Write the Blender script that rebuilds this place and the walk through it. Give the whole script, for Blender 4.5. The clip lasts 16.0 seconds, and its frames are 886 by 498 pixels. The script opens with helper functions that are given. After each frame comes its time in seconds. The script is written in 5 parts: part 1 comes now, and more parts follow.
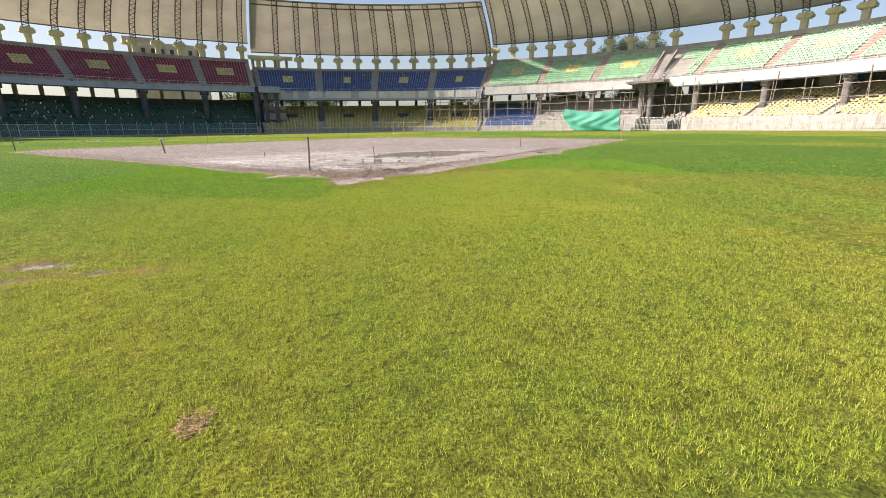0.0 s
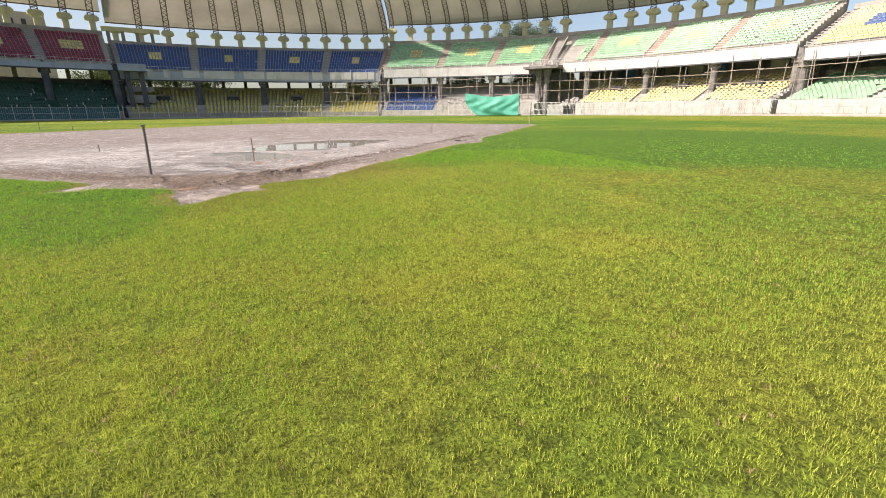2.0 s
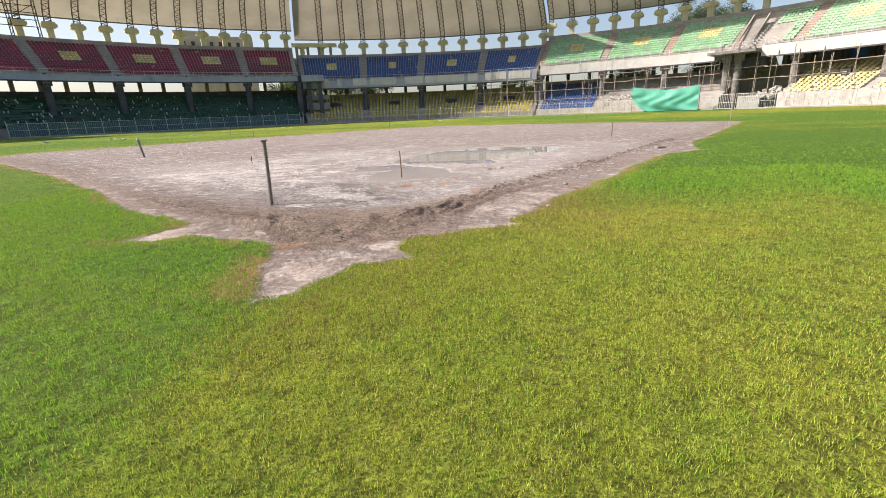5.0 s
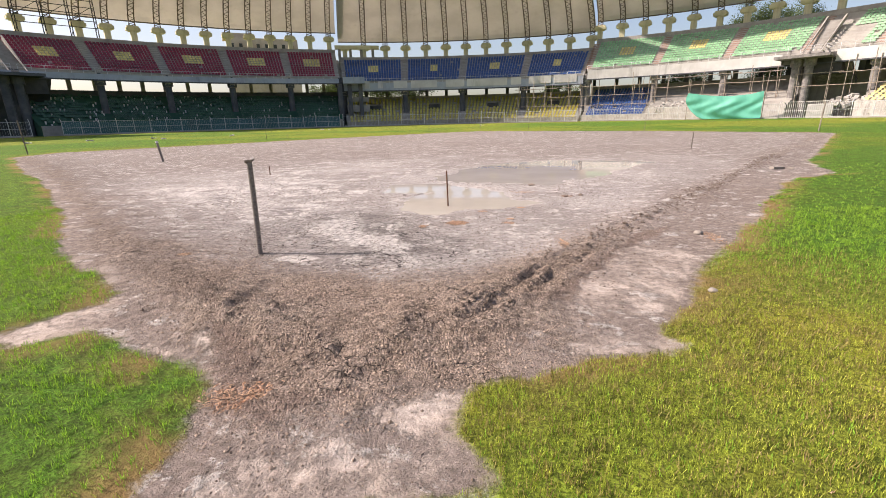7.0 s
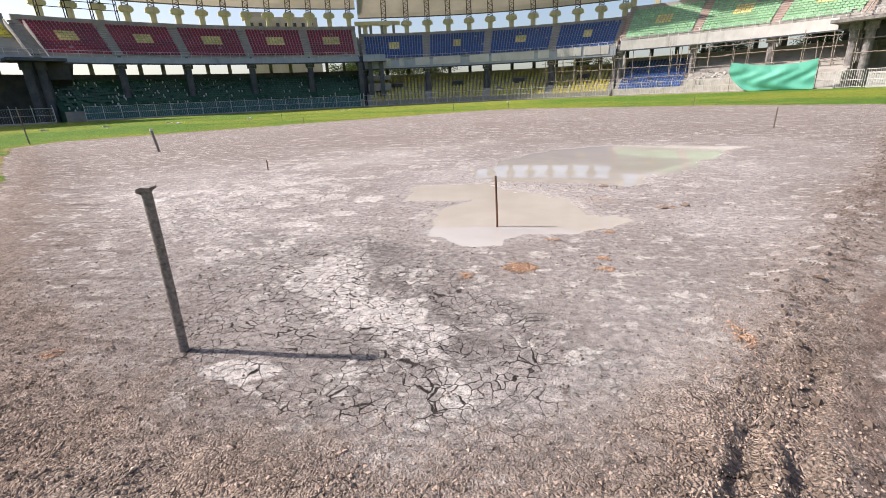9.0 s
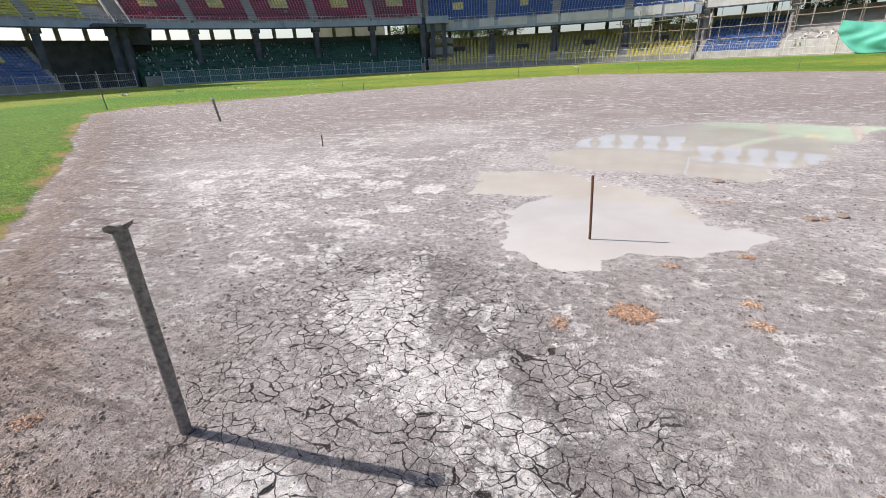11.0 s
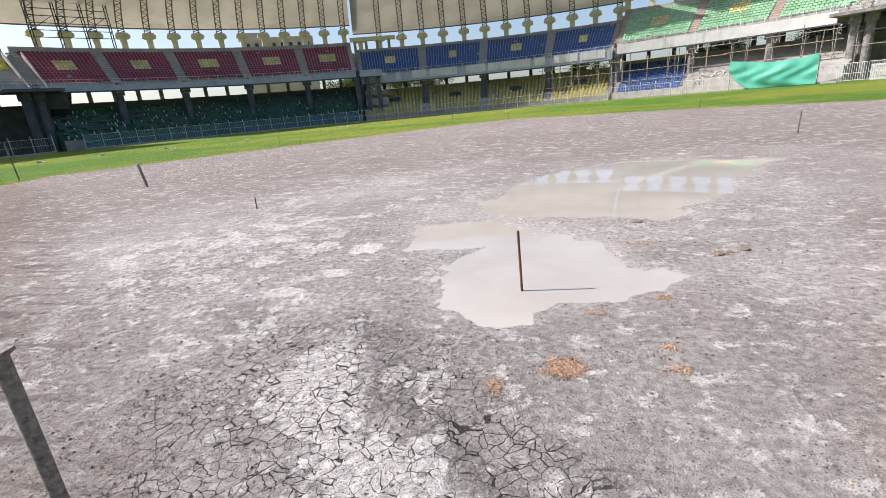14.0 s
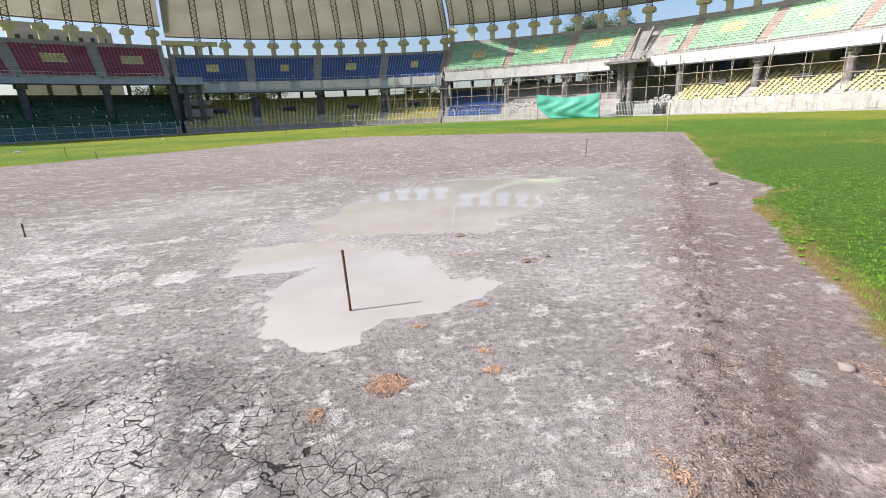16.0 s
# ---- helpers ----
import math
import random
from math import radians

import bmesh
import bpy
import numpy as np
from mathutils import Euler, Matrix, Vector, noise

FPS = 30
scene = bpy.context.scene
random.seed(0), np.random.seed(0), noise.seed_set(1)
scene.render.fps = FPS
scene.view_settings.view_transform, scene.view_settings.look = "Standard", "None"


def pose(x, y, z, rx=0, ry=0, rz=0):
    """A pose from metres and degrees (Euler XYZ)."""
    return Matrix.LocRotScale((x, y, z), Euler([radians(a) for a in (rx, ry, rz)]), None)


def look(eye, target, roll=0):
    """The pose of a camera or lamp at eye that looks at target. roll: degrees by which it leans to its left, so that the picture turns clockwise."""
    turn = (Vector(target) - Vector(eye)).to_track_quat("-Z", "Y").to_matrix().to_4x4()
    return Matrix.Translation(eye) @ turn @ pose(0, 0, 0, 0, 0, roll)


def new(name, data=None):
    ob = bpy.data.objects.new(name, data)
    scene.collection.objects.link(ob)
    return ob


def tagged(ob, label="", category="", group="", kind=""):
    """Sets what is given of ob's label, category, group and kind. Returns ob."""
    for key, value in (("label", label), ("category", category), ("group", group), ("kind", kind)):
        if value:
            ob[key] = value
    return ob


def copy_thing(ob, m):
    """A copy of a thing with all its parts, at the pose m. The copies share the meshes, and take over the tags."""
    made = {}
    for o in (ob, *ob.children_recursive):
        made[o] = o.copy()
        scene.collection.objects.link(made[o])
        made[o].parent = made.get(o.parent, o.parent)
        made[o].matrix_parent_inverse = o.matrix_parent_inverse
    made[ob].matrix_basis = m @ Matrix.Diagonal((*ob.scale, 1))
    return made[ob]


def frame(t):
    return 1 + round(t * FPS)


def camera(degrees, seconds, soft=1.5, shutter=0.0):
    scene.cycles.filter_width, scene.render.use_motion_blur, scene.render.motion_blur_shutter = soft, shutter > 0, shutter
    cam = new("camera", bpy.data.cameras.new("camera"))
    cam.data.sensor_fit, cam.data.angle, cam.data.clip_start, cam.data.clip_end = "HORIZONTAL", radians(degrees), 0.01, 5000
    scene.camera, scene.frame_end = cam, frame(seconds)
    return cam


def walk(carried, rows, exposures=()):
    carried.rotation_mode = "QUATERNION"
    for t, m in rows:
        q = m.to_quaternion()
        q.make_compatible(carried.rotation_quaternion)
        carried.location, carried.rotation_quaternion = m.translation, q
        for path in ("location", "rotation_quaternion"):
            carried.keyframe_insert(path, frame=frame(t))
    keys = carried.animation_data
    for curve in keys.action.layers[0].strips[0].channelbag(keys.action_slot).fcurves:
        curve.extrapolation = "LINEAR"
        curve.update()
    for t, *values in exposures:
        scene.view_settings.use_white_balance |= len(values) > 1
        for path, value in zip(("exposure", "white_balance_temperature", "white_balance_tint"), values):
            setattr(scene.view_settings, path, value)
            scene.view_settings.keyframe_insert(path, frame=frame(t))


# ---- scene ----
LENS = 89.1
cam = camera(LENS, 16.0, soft=0.7)
PATH = [
    (0, (0.466, -1.037, 1.302), (0.592, 0.889, 0.776), -0.6),
    (0.5, (0.483, -0.177, 1.314), (0.623, 1.741, 0.764), -0.3),
    (1, (0.45, 0.688, 1.305), (0.725, 2.586, 0.737), 0.3),
    (1.5, (0.539, 1.529, 1.306), (0.977, 3.393, 0.73), -0.5),
    (2, (0.627, 2.313, 1.278), (1.153, 4.151, 0.688), -0.5),
    (2.5, (0.693, 3.068, 1.299), (1.246, 4.898, 0.71), -0.3),
    (3, (0.717, 3.771, 1.288), (1.201, 5.622, 0.706), 0.5),
    (3.5, (0.68, 4.429, 1.326), (0.964, 6.325, 0.757), -0.9),
    (4, (0.596, 5.031, 1.33), (0.633, 6.949, 0.763), -1.9),
    (4.5, (0.485, 5.653, 1.321), (0.435, 7.566, 0.742), -2.3),
    (7, (-0.126, 8.99, 1.403), (-0.365, 10.895, 0.845), -1.4),
    (7.5, (-0.297, 9.609, 1.411), (-0.577, 11.509, 0.854), -1.7),
    (8, (-0.413, 10.241, 1.411), (-0.723, 12.134, 0.846), -2.2),
    (10.5, (-1.03, 12.297, 1.511), (-1.496, 14.087, 0.75), -2.3),
    (11, (-1.06, 12.342, 1.537), (-1.627, 14.102, 0.774), -2.8),
    (11.5, (-1.071, 12.377, 1.585), (-1.69, 14.116, 0.816), -3.7),
    (12, (-1.086, 12.383, 1.632), (-1.762, 14.102, 0.867), -4.8),
    (12.5, (-1.076, 12.393, 1.68), (-1.776, 14.123, 0.961), -5.2),
    (13, (-1.033, 12.403, 1.701), (-1.711, 14.165, 1.043), -5.6),
    (13.5, (-0.969, 12.414, 1.706), (-1.52, 14.233, 1.082), -5.7),
    (14, (-0.914, 12.415, 1.704), (-1.27, 14.289, 1.103), -5.2),
    (14.5, (-0.856, 12.451, 1.689), (-1.025, 14.356, 1.102), -4.4),
    (15, (-0.813, 12.422, 1.703), (-0.815, 14.336, 1.125), -3.8),
    (15.5, (-0.765, 12.452, 1.691), (-0.595, 14.361, 1.118), -3.2),
    (16, (-0.724, 12.439, 1.696), (-0.404, 14.329, 1.125), -2.4),
]
walk(cam, [(t, look(eye, target, roll)) for t, eye, target, roll in PATH], exposures=((0, 0.62, 6750, 16), (4.6, 0.62, 6750, 16), (7, 0.62, 6900, 20), (8.2, 0.6, 6800, 19), (10.4, 0.6, 6150, 14), (16, 0.58, 6150, 14)))

# ---- world, sun ----
SUN_ELEV, SUN_AZ = 41.0, -91.5          # degrees; azimuth clockwise from +y
world = bpy.data.worlds.new("sky_world")
scene.world = world
world.use_nodes = True
_wn = world.node_tree.nodes
_sky = _wn.new("ShaderNodeTexSky")
_sky.sky_type = "NISHITA"
_sky.sun_disc = False
_sky.sun_elevation = radians(SUN_ELEV)
_sky.sun_rotation = radians(SUN_AZ)
_sky.air_density, _sky.dust_density, _sky.ozone_density = 1.0, 2.2, 1.0
world.node_tree.links.new(_sky.outputs[0], _wn["Background"].inputs[0])
_wn["Background"].inputs[1].default_value = 0.115
sun_data = bpy.data.lights.new("sun", "SUN")
sun_data.energy, sun_data.angle, sun_data.color = 5.0, radians(0.53), (1.0, 0.95, 0.87)
sun = new("sun", sun_data)
_sd = Vector((math.sin(radians(SUN_AZ)) * math.cos(radians(SUN_ELEV)), math.cos(radians(SUN_AZ)) * math.cos(radians(SUN_ELEV)), math.sin(radians(SUN_ELEV))))
sun.matrix_world = look(_sd * 200, (0, 0, 0))


# ---- materials ----
class Nodes:
    """Short hand for one node material."""
    def __init__(self, name, rough=0.8, metal=0.0, spec=0.3):
        self.mat = bpy.data.materials.new(name)
        self.mat.use_nodes = True
        self.t = self.mat.node_tree
        self.b = self.t.nodes["Principled BSDF"]
        self.b.inputs["Roughness"].default_value = rough
        self.b.inputs["Metallic"].default_value = metal
        self.b.inputs["Specular IOR Level"].default_value = spec
        self.co = self.t.nodes.new("ShaderNodeTexCoord").outputs["Object"]

    def link(self, a, b):
        self.t.links.new(a, b)

    def put(self, socket, v):
        if hasattr(v, "is_linked"):
            self.link(v, socket)
        else:
            socket.default_value = v

    def noise(self, scale, detail=4, rough=0.6, co=None, stretch=None, out=0):
        n = self.t.nodes.new("ShaderNodeTexNoise")
        n.inputs["Scale"].default_value, n.inputs["Detail"].default_value, n.inputs["Roughness"].default_value = scale, detail, rough
        c = co or self.co
        if stretch:
            m = self.t.nodes.new("ShaderNodeMapping")
            m.inputs["Scale"].default_value = stretch
            self.link(c, m.inputs[0])
            c = m.outputs[0]
        self.link(c, n.inputs["Vector"])
        return n.outputs[out]

    def voronoi(self, scale, feature="DISTANCE_TO_EDGE", co=None):
        n = self.t.nodes.new("ShaderNodeTexVoronoi")
        n.feature = feature
        n.inputs["Scale"].default_value = scale
        self.link(co or self.co, n.inputs["Vector"])
        return n.outputs["Distance"] if feature != "F1" else n.outputs["Color"]

    def attr(self, name):
        n = self.t.nodes.new("ShaderNodeAttribute")
        n.attribute_name = name
        return n.outputs["Fac"]

    def ramp(self, v, a, b, smooth=True):
        n = self.t.nodes.new("ShaderNodeMapRange")
        n.interpolation_type = "SMOOTHSTEP" if smooth else "LINEAR"
        self.put(n.inputs[0], v)
        n.inputs[1].default_value, n.inputs[2].default_value = a, b
        return n.outputs[0]

    def math(self, op, a, b=0.0):
        n = self.t.nodes.new("ShaderNodeMath")
        n.operation = op
        self.put(n.inputs[0], a)
        self.put(n.inputs[1], b)
        return n.outputs[0]

    def mix(self, f, a, b):
        n = self.t.nodes.new("ShaderNodeMix")
        n.data_type = "RGBA"
        self.put(n.inputs[0], f)
        self.put(n.inputs[6], a if hasattr(a, "is_linked") else (*a, 1))
        self.put(n.inputs[7], b if hasattr(b, "is_linked") else (*b, 1))
        return n.outputs[2]

    def tint(self, col, amount, seed):
        """Brightness variation by a 0..1 value."""
        n = self.t.nodes.new("ShaderNodeHueSaturation")
        self.put(n.inputs["Color"], col)
        self.put(n.inputs["Value"], self.math("ADD", self.math("MULTIPLY", seed, amount), 1 - amount / 2))
        return n.outputs[0]

    def bump(self, h, dist=0.01, strength=1.0):
        n = self.t.nodes.new("ShaderNodeBump")
        n.inputs["Strength"].default_value, n.inputs["Distance"].default_value = strength, dist
        self.link(h, n.inputs["Height"])
        self.link(n.outputs[0], self.b.inputs["Normal"])

    def color(self, c):
        self.put(self.b.inputs["Base Color"], c if hasattr(c, "is_linked") else (*c, 1))
        return self


def worn(name, a, b, scale=2.0, rough=0.8, metal=0.0, dirt=(0.12, 0.1, 0.08), dirt_amount=0.35, streak=True, island=0.0):
    """Paint, concrete or metal with mottling, upright streaks and grime."""
    n = Nodes(name, rough, metal)
    c = n.mix(n.ramp(n.noise(scale, 5), 0.3, 0.7), a, b)
    g = n.ramp(n.noise(scale * 0.7, 6, 0.7, stretch=(1.6, 1.6, 0.25) if streak else None), 0.5, 0.78)
    c = n.mix(n.math("MULTIPLY", g, dirt_amount), c, dirt)
    if island:
        c = n.tint(c, island, n.t.nodes.new("ShaderNodeNewGeometry").outputs["Random Per Island"])
    n.color(c)
    n.bump(n.noise(scale * 12, 4), 0.01, 0.4)
    return n.mat


CONCRETE = worn("weathered_concrete", (0.27, 0.25, 0.23), (0.36, 0.34, 0.31), 0.8, 0.9)
CONCRETE_RAW = worn("raw_concrete", (0.30, 0.27, 0.24), (0.42, 0.39, 0.35), 0.6, 0.95, dirt_amount=0.5)
ROUGH_COLUMN = worn("rough_grey_column_render", (0.13, 0.122, 0.118), (0.27, 0.25, 0.235), 1.6, 0.95, dirt_amount=0.6)
STEP_CONCRETE = worn("terrace_concrete", (0.33, 0.31, 0.28), (0.45, 0.42, 0.38), 0.5, 0.9)
WHITE_PAINT = worn("white_paint", (0.62, 0.60, 0.575), (0.50, 0.48, 0.455), 0.35, 0.7, dirt_amount=0.55)
GREY_FASCIA = worn("grey_fascia_paint", (0.33, 0.36, 0.42), (0.42, 0.45, 0.50), 0.4, 0.75, dirt_amount=0.5)
# column paint; on the tall stands' rear wall its darkness stands for shade
DARK_COLUMN_AND_SHADE = worn("dark_grey_column_paint_and_wall_shade", (0.065, 0.07, 0.08), (0.115, 0.115, 0.12), 0.7, 0.8)
YELLOW_PIER = worn("cream_yellow_paint", (0.60, 0.545, 0.35), (0.70, 0.645, 0.45), 0.5, 0.8, dirt_amount=0.4)
STEEL_DARK = worn("rusty_dark_steel", (0.13, 0.11, 0.09), (0.24, 0.2, 0.16), 1.5, 0.6, 0.4)
GALV = worn("galvanised_steel", (0.55, 0.56, 0.56), (0.66, 0.66, 0.65), 3.0, 0.5, 0.5)
SCAFFOLD = worn("scaffold_poles", (0.24, 0.195, 0.155), (0.38, 0.32, 0.26), 1.2, 0.7)
RUST = worn("rusty_iron", (0.10, 0.05, 0.035), (0.19, 0.09, 0.05), 30, 0.85, 0.2)
RUBBLE_PLASTER = worn("pale_broken_plaster", (0.40, 0.365, 0.335), (0.56, 0.52, 0.485), 1.1, 0.95, dirt_amount=0.7)
# near-black colour for the shade inside openings, far windows and dark steel
WINDOW_DARK = worn("dark_opening_shade_and_steel", (0.05, 0.05, 0.05), (0.09, 0.085, 0.08), 0.5, 0.9)
BROWN_STEP = worn("brown_stair_treads", (0.32, 0.2, 0.16), (0.42, 0.3, 0.24), 1.0, 0.9)
BLUE_SHEET = worn("blue_hoarding_sheet", (0.05, 0.12, 0.42), (0.08, 0.18, 0.5), 1.0, 0.5)
BRICK_BUILDING = worn("far_plaster", (0.45, 0.35, 0.28), (0.55, 0.45, 0.38), 0.3, 0.9)


def plastic(name, a):
    b = tuple(x * 0.8 for x in a)
    n = Nodes(name, 0.35, 0, 0.5)
    isl = n.t.nodes.new("ShaderNodeNewGeometry").outputs["Random Per Island"]
    c = n.tint(n.mix(n.ramp(n.noise(0.25, 3), 0.35, 0.65), a, b), 0.35, isl)
    n.color(c)
    return n.mat


# olive is the yellow seat again, with the west stand's shade in its colour
SEAT = {k: plastic(k + "_seat_plastic", c) for k, c in dict(red=(0.29, 0.028, 0.055), blue=(0.035, 0.095, 0.28), green=(0.28, 0.52, 0.29), dkgreen=(0.013, 0.082, 0.036), yellow=(0.72, 0.62, 0.24), olive=(0.62, 0.56, 0.06), dull_yellow=(0.5, 0.42, 0.06)).items()}


def canopy_material():
    n = Nodes("cream_canopy_fabric", 0.6)
    c = n.mix(n.ramp(n.noise(0.15, 4), 0.35, 0.65), (0.71, 0.67, 0.61), (0.62, 0.585, 0.53))
    c = n.mix(n.math("MULTIPLY", n.ramp(n.noise(0.4, 6, 0.7, stretch=(1.5, 1.5, 0.2)), 0.5, 0.8), 0.25), c, (0.35, 0.31, 0.25))
    n.color(c)
    tr = n.t.nodes.new("ShaderNodeBsdfTranslucent")
    n.link(c, tr.inputs[0])
    mx = n.t.nodes.new("ShaderNodeMixShader")
    mx.inputs[0].default_value = 0.5
    n.link(n.b.outputs[0], mx.inputs[1])
    n.link(tr.outputs[0], mx.inputs[2])
    n.link(mx.outputs[0], n.t.nodes["Material Output"].inputs[0])
    return n.mat


CANOPY = canopy_material()
# green terrace, darkened in colour for the deep shade under the upper tier
GREEN_STEP = worn("shade_darkened_green_terrace_paint", (0.02, 0.075, 0.05), (0.035, 0.1, 0.065), 0.5, 0.8)


def ground_material():
    """Turf soil and cracked pitch clay on one sheet; the attribute 'clay' is metres inside the clay plot."""
    n = Nodes("turf_and_clay_ground", 0.95, 0, 0.15)

    def patchy(name, scale, amount, a=0.4, b=0.6, detail=8):
        """A zone given on the mesh with a ragged outline."""
        return n.ramp(n.math("ADD", n.attr(name), n.math("MULTIPLY", n.math("SUBTRACT", n.noise(scale, detail, 0.75), 0.5), amount)), a, b)

    def less(a, b):
        return n.math("MULTIPLY", a, n.math("SUBTRACT", 1.0, b))

    def scaled(a, k):
        return n.math("MULTIPLY", a, k)

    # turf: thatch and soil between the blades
    mid = n.ramp(n.noise(0.9, 5, 0.65), 0.35, 0.68)
    fine = n.noise(30, 5, 0.75)
    tuft = n.noise(9, 6, 0.8)
    turf = n.mix(mid, (0.37, 0.355, 0.045), (0.265, 0.335, 0.036))
    turf = n.mix(scaled(n.attr("lush"), 0.95), turf, (0.105, 0.245, 0.026))
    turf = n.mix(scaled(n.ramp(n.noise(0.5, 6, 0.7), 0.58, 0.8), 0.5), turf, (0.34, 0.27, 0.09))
    turf = n.mix(scaled(n.ramp(n.noise(3.5, 6, 0.75), 0.42, 0.66), 0.45), turf, (0.13, 0.15, 0.028))
    turf = n.tint(turf, 0.9, n.ramp(tuft, 0.3, 0.7))
    turf = n.tint(turf, 0.7, n.ramp(fine, 0.3, 0.7))
    turf = n.mix(scaled(n.ramp(n.noise(75, 4, 0.7), 0.47, 0.58), 0.62), turf, (0.05, 0.052, 0.016))
    # flat coordinates for the clay, slightly bent
    warp = n.noise(5, 4, 0.6, out=1)
    vm = n.t.nodes.new("ShaderNodeVectorMath")
    vm.operation = "MULTIPLY_ADD"
    n.link(warp, vm.inputs[0])
    vm.inputs[1].default_value = (0.12, 0.12, 0.0)
    n.link(n.co, vm.inputs[2])
    flat = n.t.nodes.new("ShaderNodeVectorMath")
    flat.operation = "MULTIPLY"
    n.link(vm.outputs[0], flat.inputs[0])
    flat.inputs[1].default_value = (1, 1, 0)
    co = flat.outputs[0]
    level = n.t.nodes.new("ShaderNodeVectorMath")
    level.operation = "MULTIPLY"
    n.link(n.co, level.inputs[0])
    level.inputs[1].default_value = (1, 1, 0)
    plain = level.outputs[0]
    wetf = n.attr("wet")
    gran = patchy("gran", 1.4, 1.5, 0.25, 0.85)
    pale = patchy("pale", 2.6, 2.0, 0.45, 0.7)
    pale = n.math("MULTIPLY", pale, n.ramp(n.noise(1.7, 8, 0.72), 0.36, 0.56))
    gran = less(gran, pale)
    # plates parted by shrinkage cracks, gaping unevenly
    plates = n.voronoi(11, co=co)
    shards = n.voronoi(21, co=co)
    zone = patchy("cracked", 1.3, 1.0, 0.35, 0.6)
    gape = n.math("ADD", 0.002, scaled(n.ramp(n.noise(4, 4, 0.7), 0.36, 0.62), 0.026))
    crack = n.math("MULTIPLY", n.ramp(n.math("SUBTRACT", gape, plates), -0.009, 0.005), zone)
    hair = n.math("MULTIPLY", n.ramp(n.math("SUBTRACT", scaled(n.ramp(n.noise(3.1, 4, 0.7), 0.42, 0.66), 0.034), shards), -0.012, 0.008), n.ramp(n.math("ADD", n.attr("cracked"), scaled(n.noise(0.8, 4, 0.6), 0.9)), 0.62, 0.85))
    split = n.math("MULTIPLY", n.ramp(n.math("SUBTRACT", scaled(n.ramp(n.noise(2.2, 4, 0.7), 0.47, 0.62), 0.024), n.voronoi(9, co=co)), -0.010, 0.006), gran)
    cracks = n.math("MAXIMUM", n.math("MAXIMUM", crack, scaled(hair, 0.5)), scaled(split, 0.9))
    # grey clay with damp and dry blotches
    clay = n.mix(n.ramp(n.noise(0.35, 6, 0.65), 0.36, 0.66), (0.335, 0.295, 0.27), (0.475, 0.43, 0.40))
    clay = n.mix(scaled(n.ramp(n.noise(0.9, 7, 0.7), 0.5, 0.66), 0.5), clay, (0.30, 0.262, 0.238))
    damp = n.math("MAXIMUM", scaled(n.ramp(n.noise(2.8, 9, 0.78, stretch=(1, 0.8, 1)), 0.54, 0.66), 0.4), scaled(patchy("damp", 2.2, 1.9, 0.35, 0.75), 0.7))
    clay = n.mix(damp, clay, (0.235, 0.208, 0.192))
    margin = scaled(n.math("SUBTRACT", 1.0, n.ramp(n.math("ADD", n.attr("clay"), scaled(n.noise(0.45, 5, 0.65), 2.4)), 1.7, 3.4)), 0.8)
    clay = n.mix(margin, clay, (0.245, 0.19, 0.158))
    earth = scaled(n.ramp(n.math("ADD", n.attr("earth"), scaled(n.noise(0.3, 6, 0.7), 0.8)), 0.45, 0.95), 0.8)
    clay = n.mix(earth, clay, (0.235, 0.194, 0.169))
    # white salt crust
    streak = n.ramp(n.noise(1.7, 10, 0.8, stretch=(0.8, 1, 1)), 0.54, 0.61)
    crust = less(scaled(n.math("MULTIPLY", streak, n.ramp(n.noise(0.22, 4, 0.6), 0.36, 0.54)), 0.85), margin)
    crust = n.math("MAXIMUM", crust, n.ramp(n.math("ADD", n.attr("crust"), n.math("ADD", scaled(n.math("SUBTRACT", n.noise(2.3, 6, 0.7), 0.5), 2.6), scaled(n.math("SUBTRACT", n.noise(9, 9, 0.82), 0.5), 2.8))), 0.4, 0.62))
    thin = n.math("MULTIPLY", n.ramp(n.noise(4.5, 6, 0.72, stretch=(0.75, 1, 1)), 0.545, 0.6), n.ramp(n.noise(0.16, 3, 0.6), 0.36, 0.5))
    crust = n.math("MAXIMUM", crust, less(scaled(thin, 0.8), n.attr("damp")))
    crust = less(less(crust, wetf), gran)
    clay = n.mix(scaled(crust, 0.9), clay, (0.68, 0.63, 0.583))
    clay = n.mix(scaled(wetf, 0.8), clay, (0.385, 0.352, 0.322))
    # furrows scraped along the north-west margin
    mp = n.t.nodes.new("ShaderNodeMapping")
    mp.inputs["Rotation"].default_value = (0, 0, radians(42))
    mp.inputs["Scale"].default_value = (0.9, 7.0, 1)
    n.link(n.co, mp.inputs[0])
    furrow = n.math("MULTIPLY", n.ramp(n.noise(1.0, 6, 0.68, co=mp.outputs[0]), 0.52, 0.62), n.attr("furrow"))
    clay = n.mix(scaled(furrow, 0.7), clay, (0.17, 0.137, 0.12))
    # crumbly brown soil: nodules, the shade in the gaps between painted dark
    nod = n.voronoi(48, co=plain)
    nod2 = n.voronoi(105, co=plain)
    cell = n.t.nodes.new("ShaderNodeTexVoronoi")
    cell.inputs["Scale"].default_value = 48
    n.link(plain, cell.inputs["Vector"])
    sep = n.t.nodes.new("ShaderNodeSeparateColor")
    n.link(cell.outputs["Color"], sep.inputs[0])
    gap_shade = n.math("MULTIPLY", n.math("SUBTRACT", 1.0, n.ramp(nod, 0.03, 0.17)), n.ramp(n.noise(7, 5, 0.7), 0.36, 0.6))
    gap_shade = n.math("MAXIMUM", gap_shade, scaled(n.math("SUBTRACT", 1.0, n.ramp(nod2, 0.02, 0.16)), 0.55))
